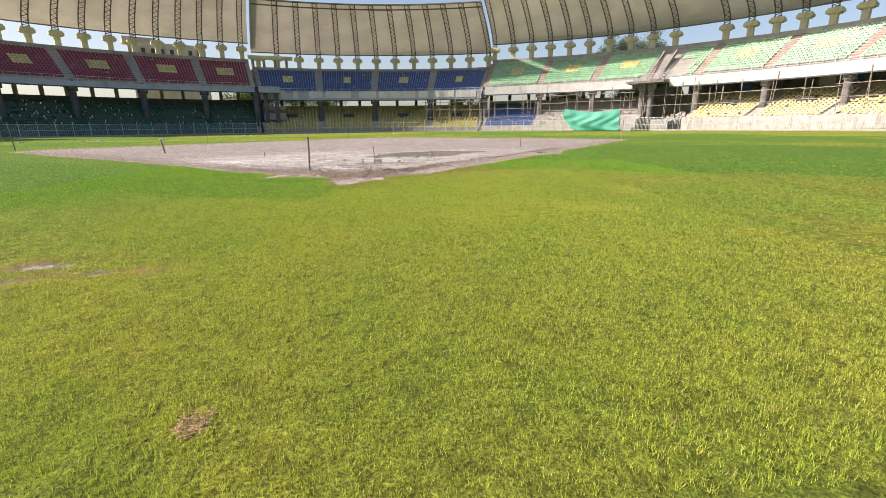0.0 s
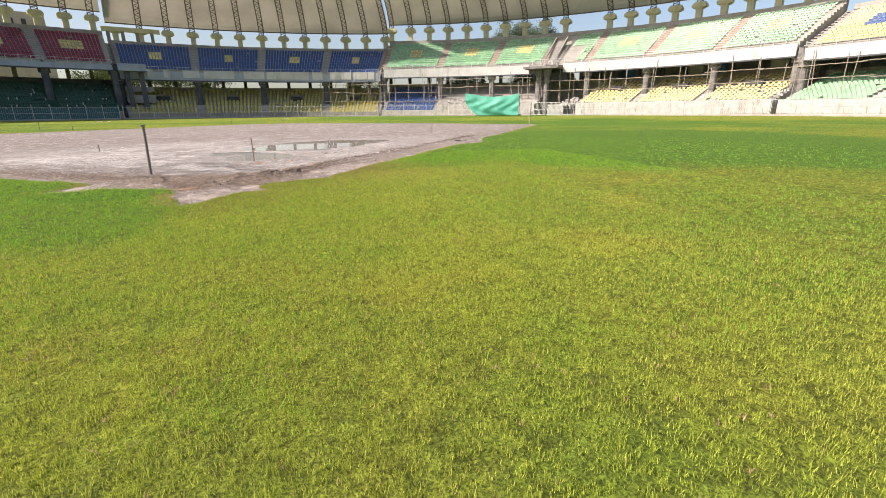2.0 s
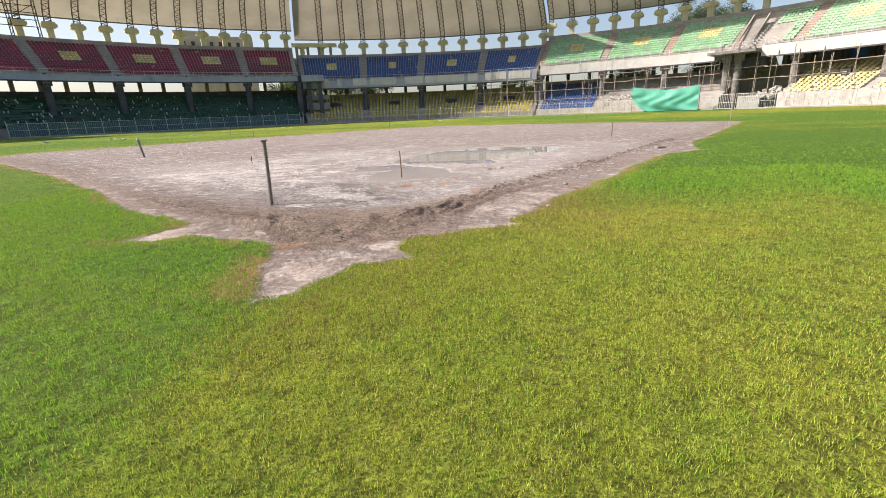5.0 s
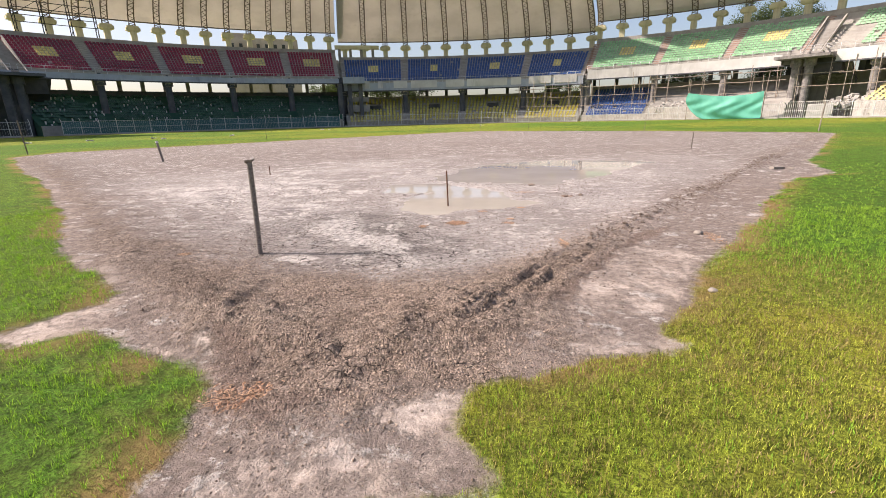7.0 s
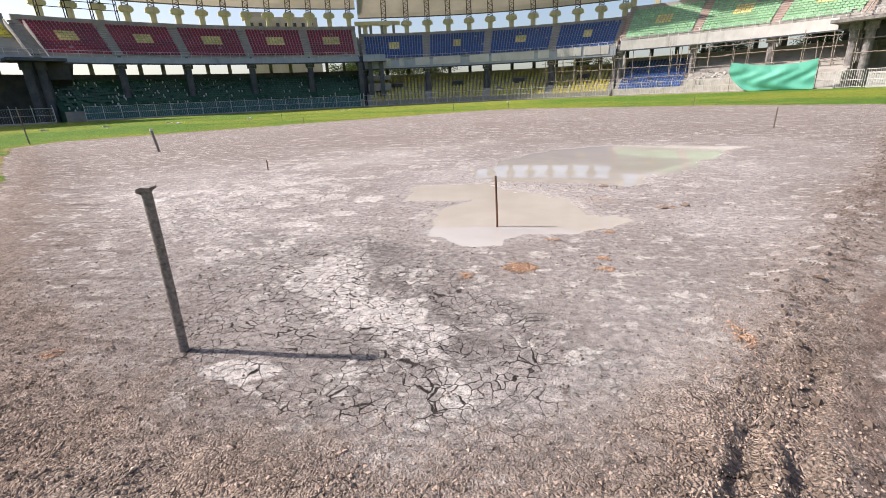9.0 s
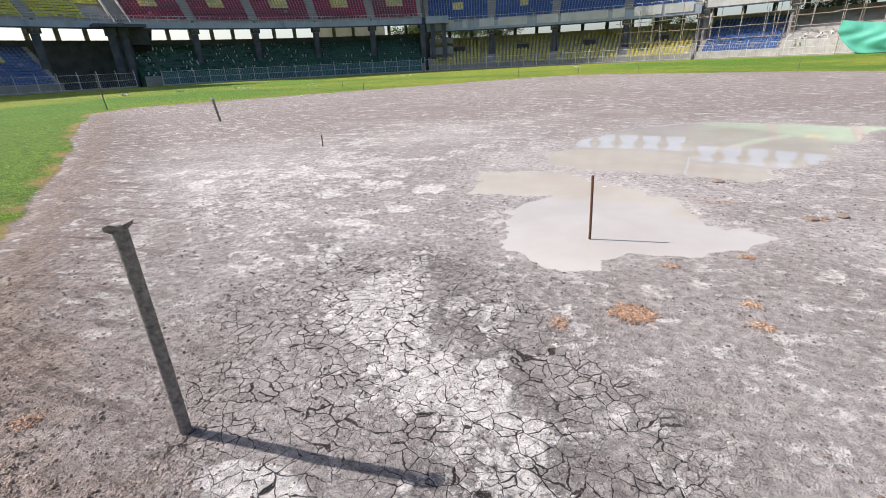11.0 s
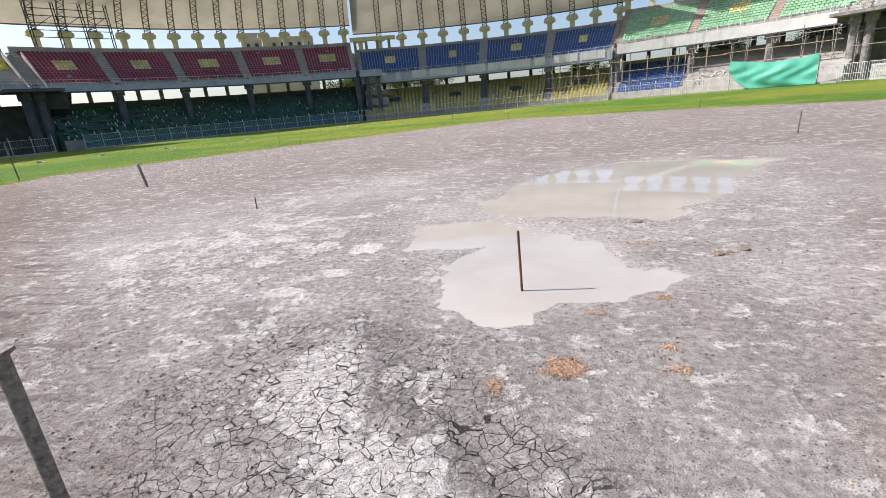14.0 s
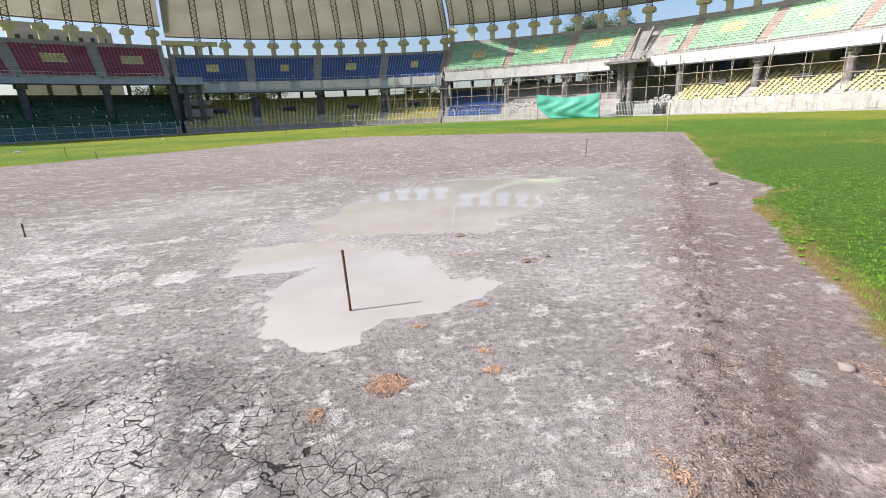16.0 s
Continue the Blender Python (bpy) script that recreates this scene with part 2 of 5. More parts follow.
    brown = n.mix(n.ramp(n.noise(1.3, 6, 0.7), 0.4, 0.62), (0.37, 0.28, 0.215), (0.50, 0.395, 0.315))
    brown = n.tint(brown, 0.7, sep.outputs[0])
    brown = n.mix(scaled(gap_shade, 0.72), brown, (0.11, 0.082, 0.066))
    clay = n.mix(scaled(gran, 0.92), clay, brown)
    # smooth dried mud
    mud = n.mix(n.ramp(n.noise(2.5, 6, 0.7), 0.4, 0.62), (0.30, 0.246, 0.208), (0.425, 0.358, 0.308))
    clay = n.mix(scaled(pale, 0.88), clay, mud)
    mire = patchy("mire", 2.4, 1.8, 0.42, 0.75)
    clay = n.mix(scaled(less(mire, pale), 0.8), clay, (0.215, 0.155, 0.125))
    clay = n.mix(scaled(less(cracks, pale), 0.95), clay, (0.032, 0.027, 0.024))
    # grit and dark crumbs
    dots = n.t.nodes.new("ShaderNodeTexVoronoi")
    dots.inputs["Scale"].default_value = 34
    n.link(co, dots.inputs["Vector"])
    crumb = n.math("MULTIPLY", n.math("SUBTRACT", 1.0, n.ramp(dots.outputs["Distance"], 0.12, 0.2)), n.ramp(n.noise(2.6, 6, 0.7), 0.41, 0.56))
    clay = n.mix(scaled(less(less(crumb, pale), wetf), 0.85), clay, (0.085, 0.068, 0.058))
    speck = n.ramp(n.noise(60, 4, 0.75), 0.555, 0.63)
    clay = n.mix(scaled(less(speck, pale), 0.8), clay, (0.11, 0.088, 0.075))
    grit = n.ramp(n.noise(95, 3, 0.7), 0.6, 0.7)
    clay = n.mix(scaled(grit, 0.75), clay, (0.62, 0.53, 0.49))
    clay = n.tint(clay, 0.95, n.ramp(n.noise(15, 8, 0.8), 0.28, 0.72))
    # straw-dry fringe of the turf
    edge = n.math("ADD", n.attr("clay"), scaled(n.math("SUBTRACT", n.noise(9, 6, 0.75), 0.5), 0.28))
    fringe = n.math("MULTIPLY", n.ramp(edge, -0.45, -0.05), n.ramp(n.noise(0.8, 3), 0.42, 0.58))
    turf = n.mix(scaled(fringe, 0.8), turf, (0.36, 0.22, 0.1))
    lip = scaled(n.math("SUBTRACT", 1.0, n.ramp(edge, 0.05, 0.3)), 0.75)
    clay = n.mix(n.math("MULTIPLY", lip, n.ramp(n.noise(2.3, 6, 0.7), 0.5, 0.6)), clay, (0.49, 0.40, 0.335))
    m = n.ramp(edge, -0.05, 0.06)
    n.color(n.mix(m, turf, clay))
    h = scaled(n.noise(26, 7, 0.8), 0.6)
    h = n.math("ADD", h, n.math("MULTIPLY", gran, n.math("ADD", scaled(n.ramp(nod, 0.0, 0.3), 0.42), scaled(n.noise(12, 5, 0.7), 0.6))))
    h = n.math("ADD", h, scaled(cracks, -0.9))
    h = n.math("ADD", h, scaled(furrow, -0.5))
    h = n.math("ADD", h, scaled(crumb, 0.3))
    h = n.math("ADD", h, scaled(crust, 0.3))
    h = n.math("ADD", h, scaled(n.noise(85, 3), 0.5))
    h = less(h, scaled(n.math("MAXIMUM", wetf, pale), 0.72))
    turf_h = n.math("ADD", scaled(tuft, 1.2), scaled(fine, 1.6))
    mh = n.t.nodes.new("ShaderNodeMix")
    n.put(mh.inputs[0], m)
    n.put(mh.inputs[2], turf_h)
    n.put(mh.inputs[3], h)
    n.bump(mh.outputs[0], 0.045, 1.0)
    n.put(n.b.inputs["Roughness"], n.math("SUBTRACT", 0.96, scaled(wetf, 0.5)))
    return n.mat


GROUND = ground_material()


def water_material():
    n = Nodes("milky_clay_water", 0.02, 0, 0.5)
    n.b.inputs["IOR"].default_value = 1.33
    n.color(n.mix(n.ramp(n.noise(0.6, 4), 0.35, 0.65), (0.385, 0.345, 0.298), (0.44, 0.40, 0.35)))
    n.bump(n.noise(1.2, 2), 0.001, 0.02)
    return n.mat


WATER = water_material()


def blade_material(name, a, b, c):
    n = Nodes(name, 0.55, 0, 0.3)
    isl = n.t.nodes.new("ShaderNodeNewGeometry").outputs["Random Per Island"]
    col = n.mix(isl, a, b)
    col = n.mix(n.math("MULTIPLY", n.ramp(n.noise(0.7, 5, 0.65), 0.4, 0.7), 0.7), col, c)
    col = n.tint(col, 0.9, n.ramp(n.noise(75, 3, 0.6), 0.34, 0.66))
    n.color(col)
    tr = n.t.nodes.new("ShaderNodeBsdfTranslucent")
    n.link(col, tr.inputs[0])
    mx = n.t.nodes.new("ShaderNodeMixShader")
    mx.inputs[0].default_value = 0.35
    n.link(n.b.outputs[0], mx.inputs[1])
    n.link(tr.outputs[0], mx.inputs[2])
    n.link(mx.outputs[0], n.t.nodes["Material Output"].inputs[0])
    return n.mat


BLADE = blade_material("turf_blades", (0.35, 0.41, 0.042), (0.57, 0.58, 0.11), (0.33, 0.46, 0.05))
BLADE_LUSH = blade_material("lush_turf_blades", (0.15, 0.34, 0.025), (0.31, 0.50, 0.055), (0.30, 0.44, 0.05))
STRAW = blade_material("dry_straw", (0.50, 0.30, 0.18), (0.6, 0.42, 0.29), (0.42, 0.26, 0.17))
DRY_BLADE = blade_material("dry_turf_blades", (0.26, 0.21, 0.065), (0.40, 0.32, 0.12), (0.24, 0.24, 0.06))
LEAF = blade_material("far_tree_leaves", (0.05, 0.09, 0.025), (0.09, 0.13, 0.035), (0.11, 0.13, 0.05))
BARK = worn("grey_bark", (0.12, 0.1, 0.08), (0.18, 0.15, 0.12), 2, 0.95)
NET = worn("green_tarpaulin", (0.085, 0.36, 0.26), (0.11, 0.42, 0.31), 0.5, 0.55, dirt=(0.05, 0.28, 0.2), dirt_amount=0.4)
CLOTH = worn("teal_shade_cloth", (0.06, 0.13, 0.14), (0.085, 0.17, 0.185), 0.3, 0.8)
POST_PAINT = worn("peeling_grey_post", (0.17, 0.145, 0.127), (0.31, 0.272, 0.243), 45, 0.8, dirt=(0.035, 0.026, 0.022), dirt_amount=0.9, streak=False)
STONE = worn("pale_stone", (0.25, 0.22, 0.19), (0.33, 0.29, 0.25), 20, 0.9, streak=False)
CLOD_DARK = worn("damp_soil_clod", (0.10, 0.075, 0.058), (0.18, 0.135, 0.105), 20, 0.95, streak=False)
CLOD = worn("dark_soil_clod", (0.17, 0.125, 0.095), (0.27, 0.205, 0.165), 20, 0.95, streak=False)

NUGGET = worn("brown_soil_nugget", (0.29, 0.216, 0.165), (0.41, 0.318, 0.25), 6, 0.95, streak=False, dirt_amount=0.3, island=0.7)


# ---- mesh helpers ----
def mesh_object(name, verts, faces, material, parent=None, label="", smooth=False):
    me = bpy.data.meshes.new(name)
    me.from_pydata([tuple(v) for v in verts], [], [tuple(f) for f in faces])
    me.materials.append(material)
    if smooth:
        me.polygons.foreach_set("use_smooth", [True] * len(me.polygons))
    ob = new(name, me)
    if parent:
        ob.parent = parent
    if label:
        tagged(ob, label)
    return ob


def part(name, bm, material, parent=None, label="", smooth=False):
    me = bpy.data.meshes.new(name)
    bm.normal_update()
    bm.to_mesh(me)
    bm.free()
    me.materials.append(material)
    if smooth:
        me.polygons.foreach_set("use_smooth", [True] * len(me.polygons))
    ob = new(name, me)
    if parent:
        ob.parent = parent
    if label:
        tagged(ob, label)
    return ob


def thing(name, label, category, group="", kind=""):
    return tagged(new(name), label, category, group, kind)


class Soup:
    """Collects vertices and faces of one mesh."""
    def __init__(self):
        self.v, self.f = [], []

    def box(self, m, sx, sy, sz):
        """A box of these sizes, its base centre at the pose m."""
        k = len(self.v)
        for z in (0, sz):
            for x, y in ((-1, -1), (1, -1), (1, 1), (-1, 1)):
                self.v.append(tuple(m @ Vector((x * sx / 2, y * sy / 2, z))))
        self.f += [(k + 3, k + 2, k + 1, k), (k + 4, k + 5, k + 6, k + 7)] + [(k + i, k + (i + 1) % 4, k + 4 + (i + 1) % 4, k + 4 + i) for i in range(4)]

    def rod(self, a, b, r, n=5, r2=None):
        a, b = Vector(a), Vector(b)
        q = (b - a).to_track_quat("Z", "Y").to_matrix()
        k = len(self.v)
        for p, rr in ((a, r), (b, r if r2 is None else r2)):
            for i in range(n):
                w = 2 * math.pi * i / n
                self.v.append(tuple(p + q @ Vector((rr * math.cos(w), rr * math.sin(w), 0))))
        self.f += [(k + i, k + (i + 1) % n, k + n + (i + 1) % n, k + n + i) for i in range(n)]
        self.f += [tuple(k + n - 1 - i for i in range(n)), tuple(k + n + i for i in range(n))]

    def tube(self, line, r, n=6):
        """One bent round bar through these points."""
        k = len(self.v)
        pts = [Vector(p) for p in line]
        for i, p in enumerate(pts):
            d = (pts[min(i + 1, len(pts) - 1)] - pts[max(i - 1, 0)]).to_track_quat("Z", "Y").to_matrix()
            self.v += [tuple(p + d @ Vector((r * math.cos(2 * math.pi * j / n), r * math.sin(2 * math.pi * j / n), 0))) for j in range(n)]
        for i in range(len(pts) - 1):
            self.f += [(k + i * n + j, k + i * n + (j + 1) % n, k + (i + 1) * n + (j + 1) % n, k + (i + 1) * n + j) for j in range(n)]
        e = k + (len(pts) - 1) * n
        self.f += [tuple(k + n - 1 - j for j in range(n)), tuple(e + j for j in range(n))]

    def sweep(self, prof, az0, az1, n=0, closed=True):
        """Sweeps a profile of (radius, height) round the ground's centre."""
        n = n or max(1, math.ceil((az1 - az0) / 1.0))
        k, m = len(self.v), len(prof)
        for i in range(n + 1):
            az = az0 + (az1 - az0) * i / n
            self.v += [P(az, r, z) for r, z in prof]
        for i in range(n):
            for j in range(m if closed else m - 1):
                a, b = k + i * m + j, k + i * m + (j + 1) % m
                self.f.append((a, b, b + m, a + m))
        if closed:
            self.f += [tuple(k + m - 1 - j for j in range(m)), tuple(k + n * m + j for j in range(m))]

    def done(self, name, material, parent=None, label="", smooth=False):
        return mesh_object(name, self.v, self.f, material, parent, label, smooth)


CX, CY = -6.76, 37.62        # centre of the bowl


def P(az, r, z):
    a = radians(az)
    return (CX + r * math.sin(a), CY + r * math.cos(a), z)


def frame_at(az, r, z):
    """A pose at that place whose y axis points outwards and x along the ring."""
    return Matrix.Translation(P(az, r, z)) @ pose(0, 0, 0, 0, 0, -az)


# ---- the ground: turf and clay plot ----
CLAY_EDGE = [(-1.3, 9.35), (-0.95, 9.5), (-0.6, 10.3), (-0.2, 10.48), (-0.33, 10.77), (-0.21, 11.05), (0.15, 11.36), (0.47, 11.54), (1.0, 11.66), (0.9, 12.0), (1.25, 12.3), (1.62, 12.95), (1.95, 13.55), (2.75, 14.63), (3.5, 15.55), (4.05, 16.5), (4.85, 17.75), (6.2, 19.55), (7.6, 20.2), (7.9, 21.6), (8.7, 23.1), (17.6, 36.0), (20.0, 39.3),
             (11.8, 48.8), (-2.0, 57.5), (-5.6, 55.2), (-16.6, 42.8), (-25.2, 32.6), (-24.2, 29.2), (-17.0, 23.2), (-11.2, 18.9), (-9.0, 16.9), (-7.0, 15.3), (-6.2, 14.3), (-4.5, 12.85), (-3.4, 12.3), (-3.36, 12.08), (-3.68, 11.6), (-3.9, 11.3), (-3.3, 11.25), (-3.05, 11.6), (-2.65, 11.52), (-2.05, 11.17), (-1.79, 10.95), (-1.66, 10.6), (-1.62, 10.3)]
RIDGE = [(-2.6, 12.25), (-1.4, 11.55), (-0.43, 11.86), (-0.28, 12.06), (0.12, 12.6), (0.5, 13.3), (1.2, 14.45), (1.9, 15.4), (3.3, 17.4), (5.6, 20.5), (8.74, 25.0), (17.1, 36.5)]


def seg_distance(x, y, line):
    d = np.full(x.shape, 1e9)
    for (ax, ay), (bx, by) in zip(line, line[1:]):
        ux, uy = bx - ax, by - ay
        s = np.clip(((x - ax) * ux + (y - ay) * uy) / (ux * ux + uy * uy), 0, 1)
        d = np.minimum(d, np.hypot(x - ax - s * ux, y - ay - s * uy))
    return d


def signed_depth(x, y, loop):
    """Metres inside a closed outline, negative outside."""
    d = seg_distance(x, y, loop + loop[:1])
    inside = np.zeros(x.shape, bool)
    for (ax, ay), (bx, by) in zip(loop, loop[1:] + loop[:1]):
        cross = (ay > y) != (by > y)
        inside ^= cross & (x < (bx - ax) * (y - ay) / (by - ay + 1e-12) + ax)
    return np.where(inside, d, -d)


def clay_depth(x, y):
    return signed_depth(x, y, CLAY_EDGE)


_rng = np.random.default_rng(7)


def value_noise(x, y, scale, seed=0):
    """Smooth lattice noise in -1..1."""
    t = np.random.default_rng(seed).random((256, 256)) * 2 - 1
    u, v = x * scale + 1000.5, y * scale + 1000.5
    i, j = np.floor(u).astype(int), np.floor(v).astype(int)
    a, b = u - i, v - j
    a, b = a * a * (3 - 2 * a), b * b * (3 - 2 * b)
    g = lambda p, q: t[p % 256, q % 256]
    return (g(i, j) * (1 - a) + g(i + 1, j) * a) * (1 - b) + (g(i, j + 1) * (1 - a) + g(i + 1, j + 1) * a) * b


def fractal(x, y, scale, octaves, seed):
    s, a, tot = 0.0, 1.0, 0.0
    for k in range(octaves):
        s = s + a * value_noise(x, y, scale * 2 ** k, seed + k)
        tot += a
        a *= 0.55
    return s / tot


def blob(x, y, cx, cy, rx, ry, turn=0.0):
    c, s = math.cos(turn), math.sin(turn)
    u, v = (x - cx) * c + (y - cy) * s, -(x - cx) * s + (y - cy) * c
    return 1 - np.sqrt((u / rx) ** 2 + (v / ry) ** 2)


PUDDLE_NEAR = [(-2.4, 17.83), (-2.61, 18.95), (-1.3, 19.0), (-0.65, 18.4), (0.0, 17.8), (0.12, 17.05), (0.6, 16.68), (0.18, 16.38), (-0.15, 16.13), (-0.6, 16.0), (-0.85, 15.88), (-1.15, 15.68), (-1.55, 15.97), (-1.85, 16.15), (-1.88, 16.48), (-1.76, 17.1), (-1.55, 17.6), (-1.4, 17.78)]
PUDDLE_FAR = [(-1.86, 19.5), (-1.2, 21.6), (-0.1, 23.5), (1.5, 24.2), (3.19, 24.2), (4.5, 23.4), (3.3, 21.6), (2.15, 20.05), (1.5, 19.4), (0.9, 18.75), (-0.2, 18.95)]


def puddle_field(x, y):
    """Positive where water stands."""
    f = np.maximum(signed_depth(x, y, PUDDLE_NEAR), signed_depth(x, y, PUDDLE_FAR)) * 1.3 - 0.05
    f = np.minimum(f, 0.5)
    return f + (0.24 + 0.2 * np.clip((y - 18.5) / 2, 0, 1)) * fractal(x, y, 1.3, 6, 11) + 0.26 * fractal(x, y, 6.0, 4, 17)


BROWN = [(-24.0, 30.5), (-12.3, 20.6), (-5.3, 14.3), (-2.7, 12.3), (-1.3, 11.7), (-1.0, 10.9), (-0.4, 12.0)]
CRUST = [(-1.2, 13.6), (-2.1, 14.8), (-2.9, 15.3), (-4.6, 16.7), (-5.3, 19.3), (-6.5, 22.5)]
# outlines on the clay: white crust, crumbly soil, dried mud, damp ground
CRUST_RIBBON = [(-2.76, 15.0), (-2.49, 15.36), (-2.18, 15.22), (-1.96, 14.76), (-1.81, 14.52), (-1.59, 14.35), (-1.4, 14.2), (-1.21, 14.07), (-1.02, 13.9), (-1.14, 13.81), (-1.44, 13.77), (-1.64, 13.82), (-1.93, 14.02), (-2.18, 14.21), (-2.48, 14.5)]
CRUST_FIELD = [(-7.02, 19.13), (-5.5, 20.7), (-4.0, 20.4), (-2.2, 22.8), (-2.15, 21.4), (-3.3, 19.3), (-3.0, 17.44), (-3.23, 16.34), (-4.0, 16.6), (-4.3, 15.82), (-5.25, 15.82), (-7.34, 16.84), (-8.14, 18.56)]
CRUST_SPOTS = [(-2.96, 17.9, 0.2, 0.22), (-3.02, 16.98, 0.16, 0.14), (-3.4, 16.44, 0.2, 0.12), (-2.26, 13.36, 0.24, 0.1)]
CRUMBLY = [(-24.5, 30.5), (-12.6, 21.2), (-7.9, 16.9), (-6.0, 15.2), (-4.3, 14.1), (-3.2, 13.35), (-2.6, 13.15), (-1.9, 12.85), (-0.9, 12.75), (-0.25, 13.1), (0.55, 13.9), (1.5, 15.2), (2.8, 17.1), (5.2, 20.5), (16.6, 36.6),
           (17.6, 36.0), (6.0, 20.5), (3.75, 17.3), (2.1, 15.1), (0.9, 13.3), (0.35, 12.3), (0.3, 11.7), (-0.25, 11.05), (-0.7, 10.85), (-1.2, 10.6), (-1.6, 11.0), (-2.4, 11.6), (-3.3, 12.3), (-4.6, 13.0), (-7.0, 15.4), (-11.2, 19.0), (-24.5, 29.5)]
DRIED_MUD = [[(-2.5, 11.27), (-2.46, 11.52), (-1.94, 11.22), (-2.08, 11.12), (-2.28, 11.1)], [(-2.18, 11.54), (-2.01, 11.57), (-1.86, 11.35), (-1.94, 11.28)], [(-1.87, 11.09), (-1.72, 11.1), (-1.58, 10.79), (-1.65, 10.6)],
             [(-1.1, 10.51), (-0.83, 10.67), (-0.64, 10.55), (-0.24, 10.62), (-0.4, 10.2), (-0.9, 9.5), (-1.3, 9.3), (-1.55, 10.2)], [(-0.87, 10.83), (-0.42, 11.08), (-0.21, 11.06), (-0.33, 10.69), (-0.57, 10.65)],
             [(0.3, 12.15), (0.56, 12.7), (1.21, 13.87), (1.8, 13.95), (1.9, 13.5), (1.5, 12.8), (1.15, 12.25), (0.76, 12.05)], [(0.24, 11.5), (0.53, 11.88), (0.9, 11.82), (0.95, 11.6), (0.49, 11.48)],
             [(-3.9, 11.3), (-3.7, 11.65), (-3.36, 12.1), (-3.0, 11.9), (-3.05, 11.62), (-3.3, 11.25)]]
MIRE = [[(0.15, 12.3), (0.75, 13.3), (1.6, 14.6), (2.1, 14.9), (1.25, 13.75), (0.75, 12.9), (0.45, 12.35)], [(-2.3, 11.9), (-1.6, 11.4), (-1.3, 10.95), (-0.9, 11.0), (-1.2, 10.6), (-1.6, 10.85), (-1.85, 11.25)]]
DAMP = [[(-2.48, 15.99), (-1.89, 15.59), (-1.41, 14.62), (-1.17, 14.21), (-0.9, 14.0), (-0.6, 13.65), (-1.1, 13.4), (-1.9, 13.5), (-1.7, 13.75), (-1.15, 13.78), (-1.02, 13.9), (-1.4, 14.2), (-1.82, 14.58), (-2.1, 15.2)], [(-4.2, 16.08), (-3.68, 16.25), (-3.0, 15.9), (-3.05, 15.5), (-3.47, 15.5)], [(-2.8, 14.75), (-2.5, 14.5), (-2.25, 14.2), (-2.6, 14.15)]]
CRACKED = [(-3.5, 14.6), (-3.3, 15.6), (-2.3, 16.0), (-1.6, 15.4), (-0.9, 14.5), (-0.3, 13.7), (-0.5, 13.0), (-1.5, 12.9), (-2.5, 13.2), (-3.1, 13.8)]
WATER_Z = -0.012


BARE = [(-3.3, 3.4, 0.4, 0.1, 0.2), (-2.6, 3.15, 0.3, 0.1, 0.0), (-3.0, 3.05, 0.3, 0.07, 0.2)]


def ground_height(x, y):
    cd = clay_depth(x, y) + 0.2 * fractal(x, y, 1.3, 6, 3)
    for bx, by, rx, ry, turn in BARE:
        cd = np.maximum(cd, blob(x, y, bx, by, rx, ry, turn) * min(rx, ry) * 1.5 + 0.1 * fractal(x, y, 3.0, 4, 53))
    rd = seg_distance(x, y, RIDGE)
    sharp = np.clip(1 - np.maximum(np.maximum(-6.5 - x, x - 5.5), np.maximum(8.0 - y, y - 20.0)) / 6, 0, 1)
    lump = fractal(x, y, 2.2, 5, 5) * sharp
    fade = np.clip(1.4 - np.hypot(x, y - 13) / 40, 0.3, 1)
    inside = np.clip(cd / 0.4, 0, 1)
    bank = np.exp(-(rd / 0.33) ** 2) * inside
    z = 0.03 * np.clip((-cd) / 0.3, 0, 1)
    crumb = fractal(x, y, 9.0, 3, 61) * sharp
    brown = np.exp(-(seg_distance(x, y, BROWN) / 0.8) ** 2) * inside * np.clip(1.55 - np.hypot(x + 1.2, y - 11.7) / 4.5, 0.3, 1)
    z = z + bank * (0.055 + 0.06 * lump + 0.035 * crumb) * fade * np.clip(1.3 - np.hypot(x, y - 12.5) / 9, 0.45, 1)
    z = z + brown * (0.03 + 0.03 * lump + 0.02 * crumb) * fade
    z = z - 0.10 * np.clip((14.2 - y) / 1.2, 0.15, 1) * np.exp(-((rd - 0.1) / 0.05) ** 2) * inside * np.clip(0.3 + 1.4 * fractal(x, y, 1.6, 4, 21), 0, 1) * np.clip((x + 0.8) / 0.8, 0, 1)
    z = z + inside * (0.012 * lump + 0.004 * crumb) + inside * 0.02 * fractal(x, y, 0.5, 3, 31)
    pud = puddle_field(x, y)
    z = np.where(pud > -0.5, z * np.clip(0.35 - pud, 0.12, 1), z)
    z = np.where(inside > 0, z - 0.05 * np.clip(pud + 0.25, 0, 0.55) * inside, z)
    z = np.where(pud < -0.14, np.maximum(z, WATER_Z + 0.006), z)
    return z, cd, np.maximum(bank * np.clip(1.15 - np.hypot(x, y - 12) / 9, 0.42, 1), brown), np.clip(0.55 + pud * 1.6, 0, 1) * inside


def axis(lo, a, b, hi, step, grow):
    mid = list(np.arange(a, b, step))
    up, d, x = [], step, b
    while x < hi:
        up.append(x)
        d = min(d * grow, 40)
        x += d
    dn, d, x = [], step, a
    while x > lo:
        d = min(d * grow, 40)
        x -= d
        dn.append(x)
    return np.array(dn[::-1] + mid + up)


LUSH_WEST = [(-0.4, 10.3), (-0.75, 9.2), (-0.95, 8.4), (-0.95, 7.7), (-1.4, 7.0), (-4.0, 7.8), (-8.0, 10.0), (-14.0, 15.0), (-32.0, 28.0), (-24.0, 29.5), (-9.0, 17.2), (-4.0, 13.0), (-1.0, 11.0)]


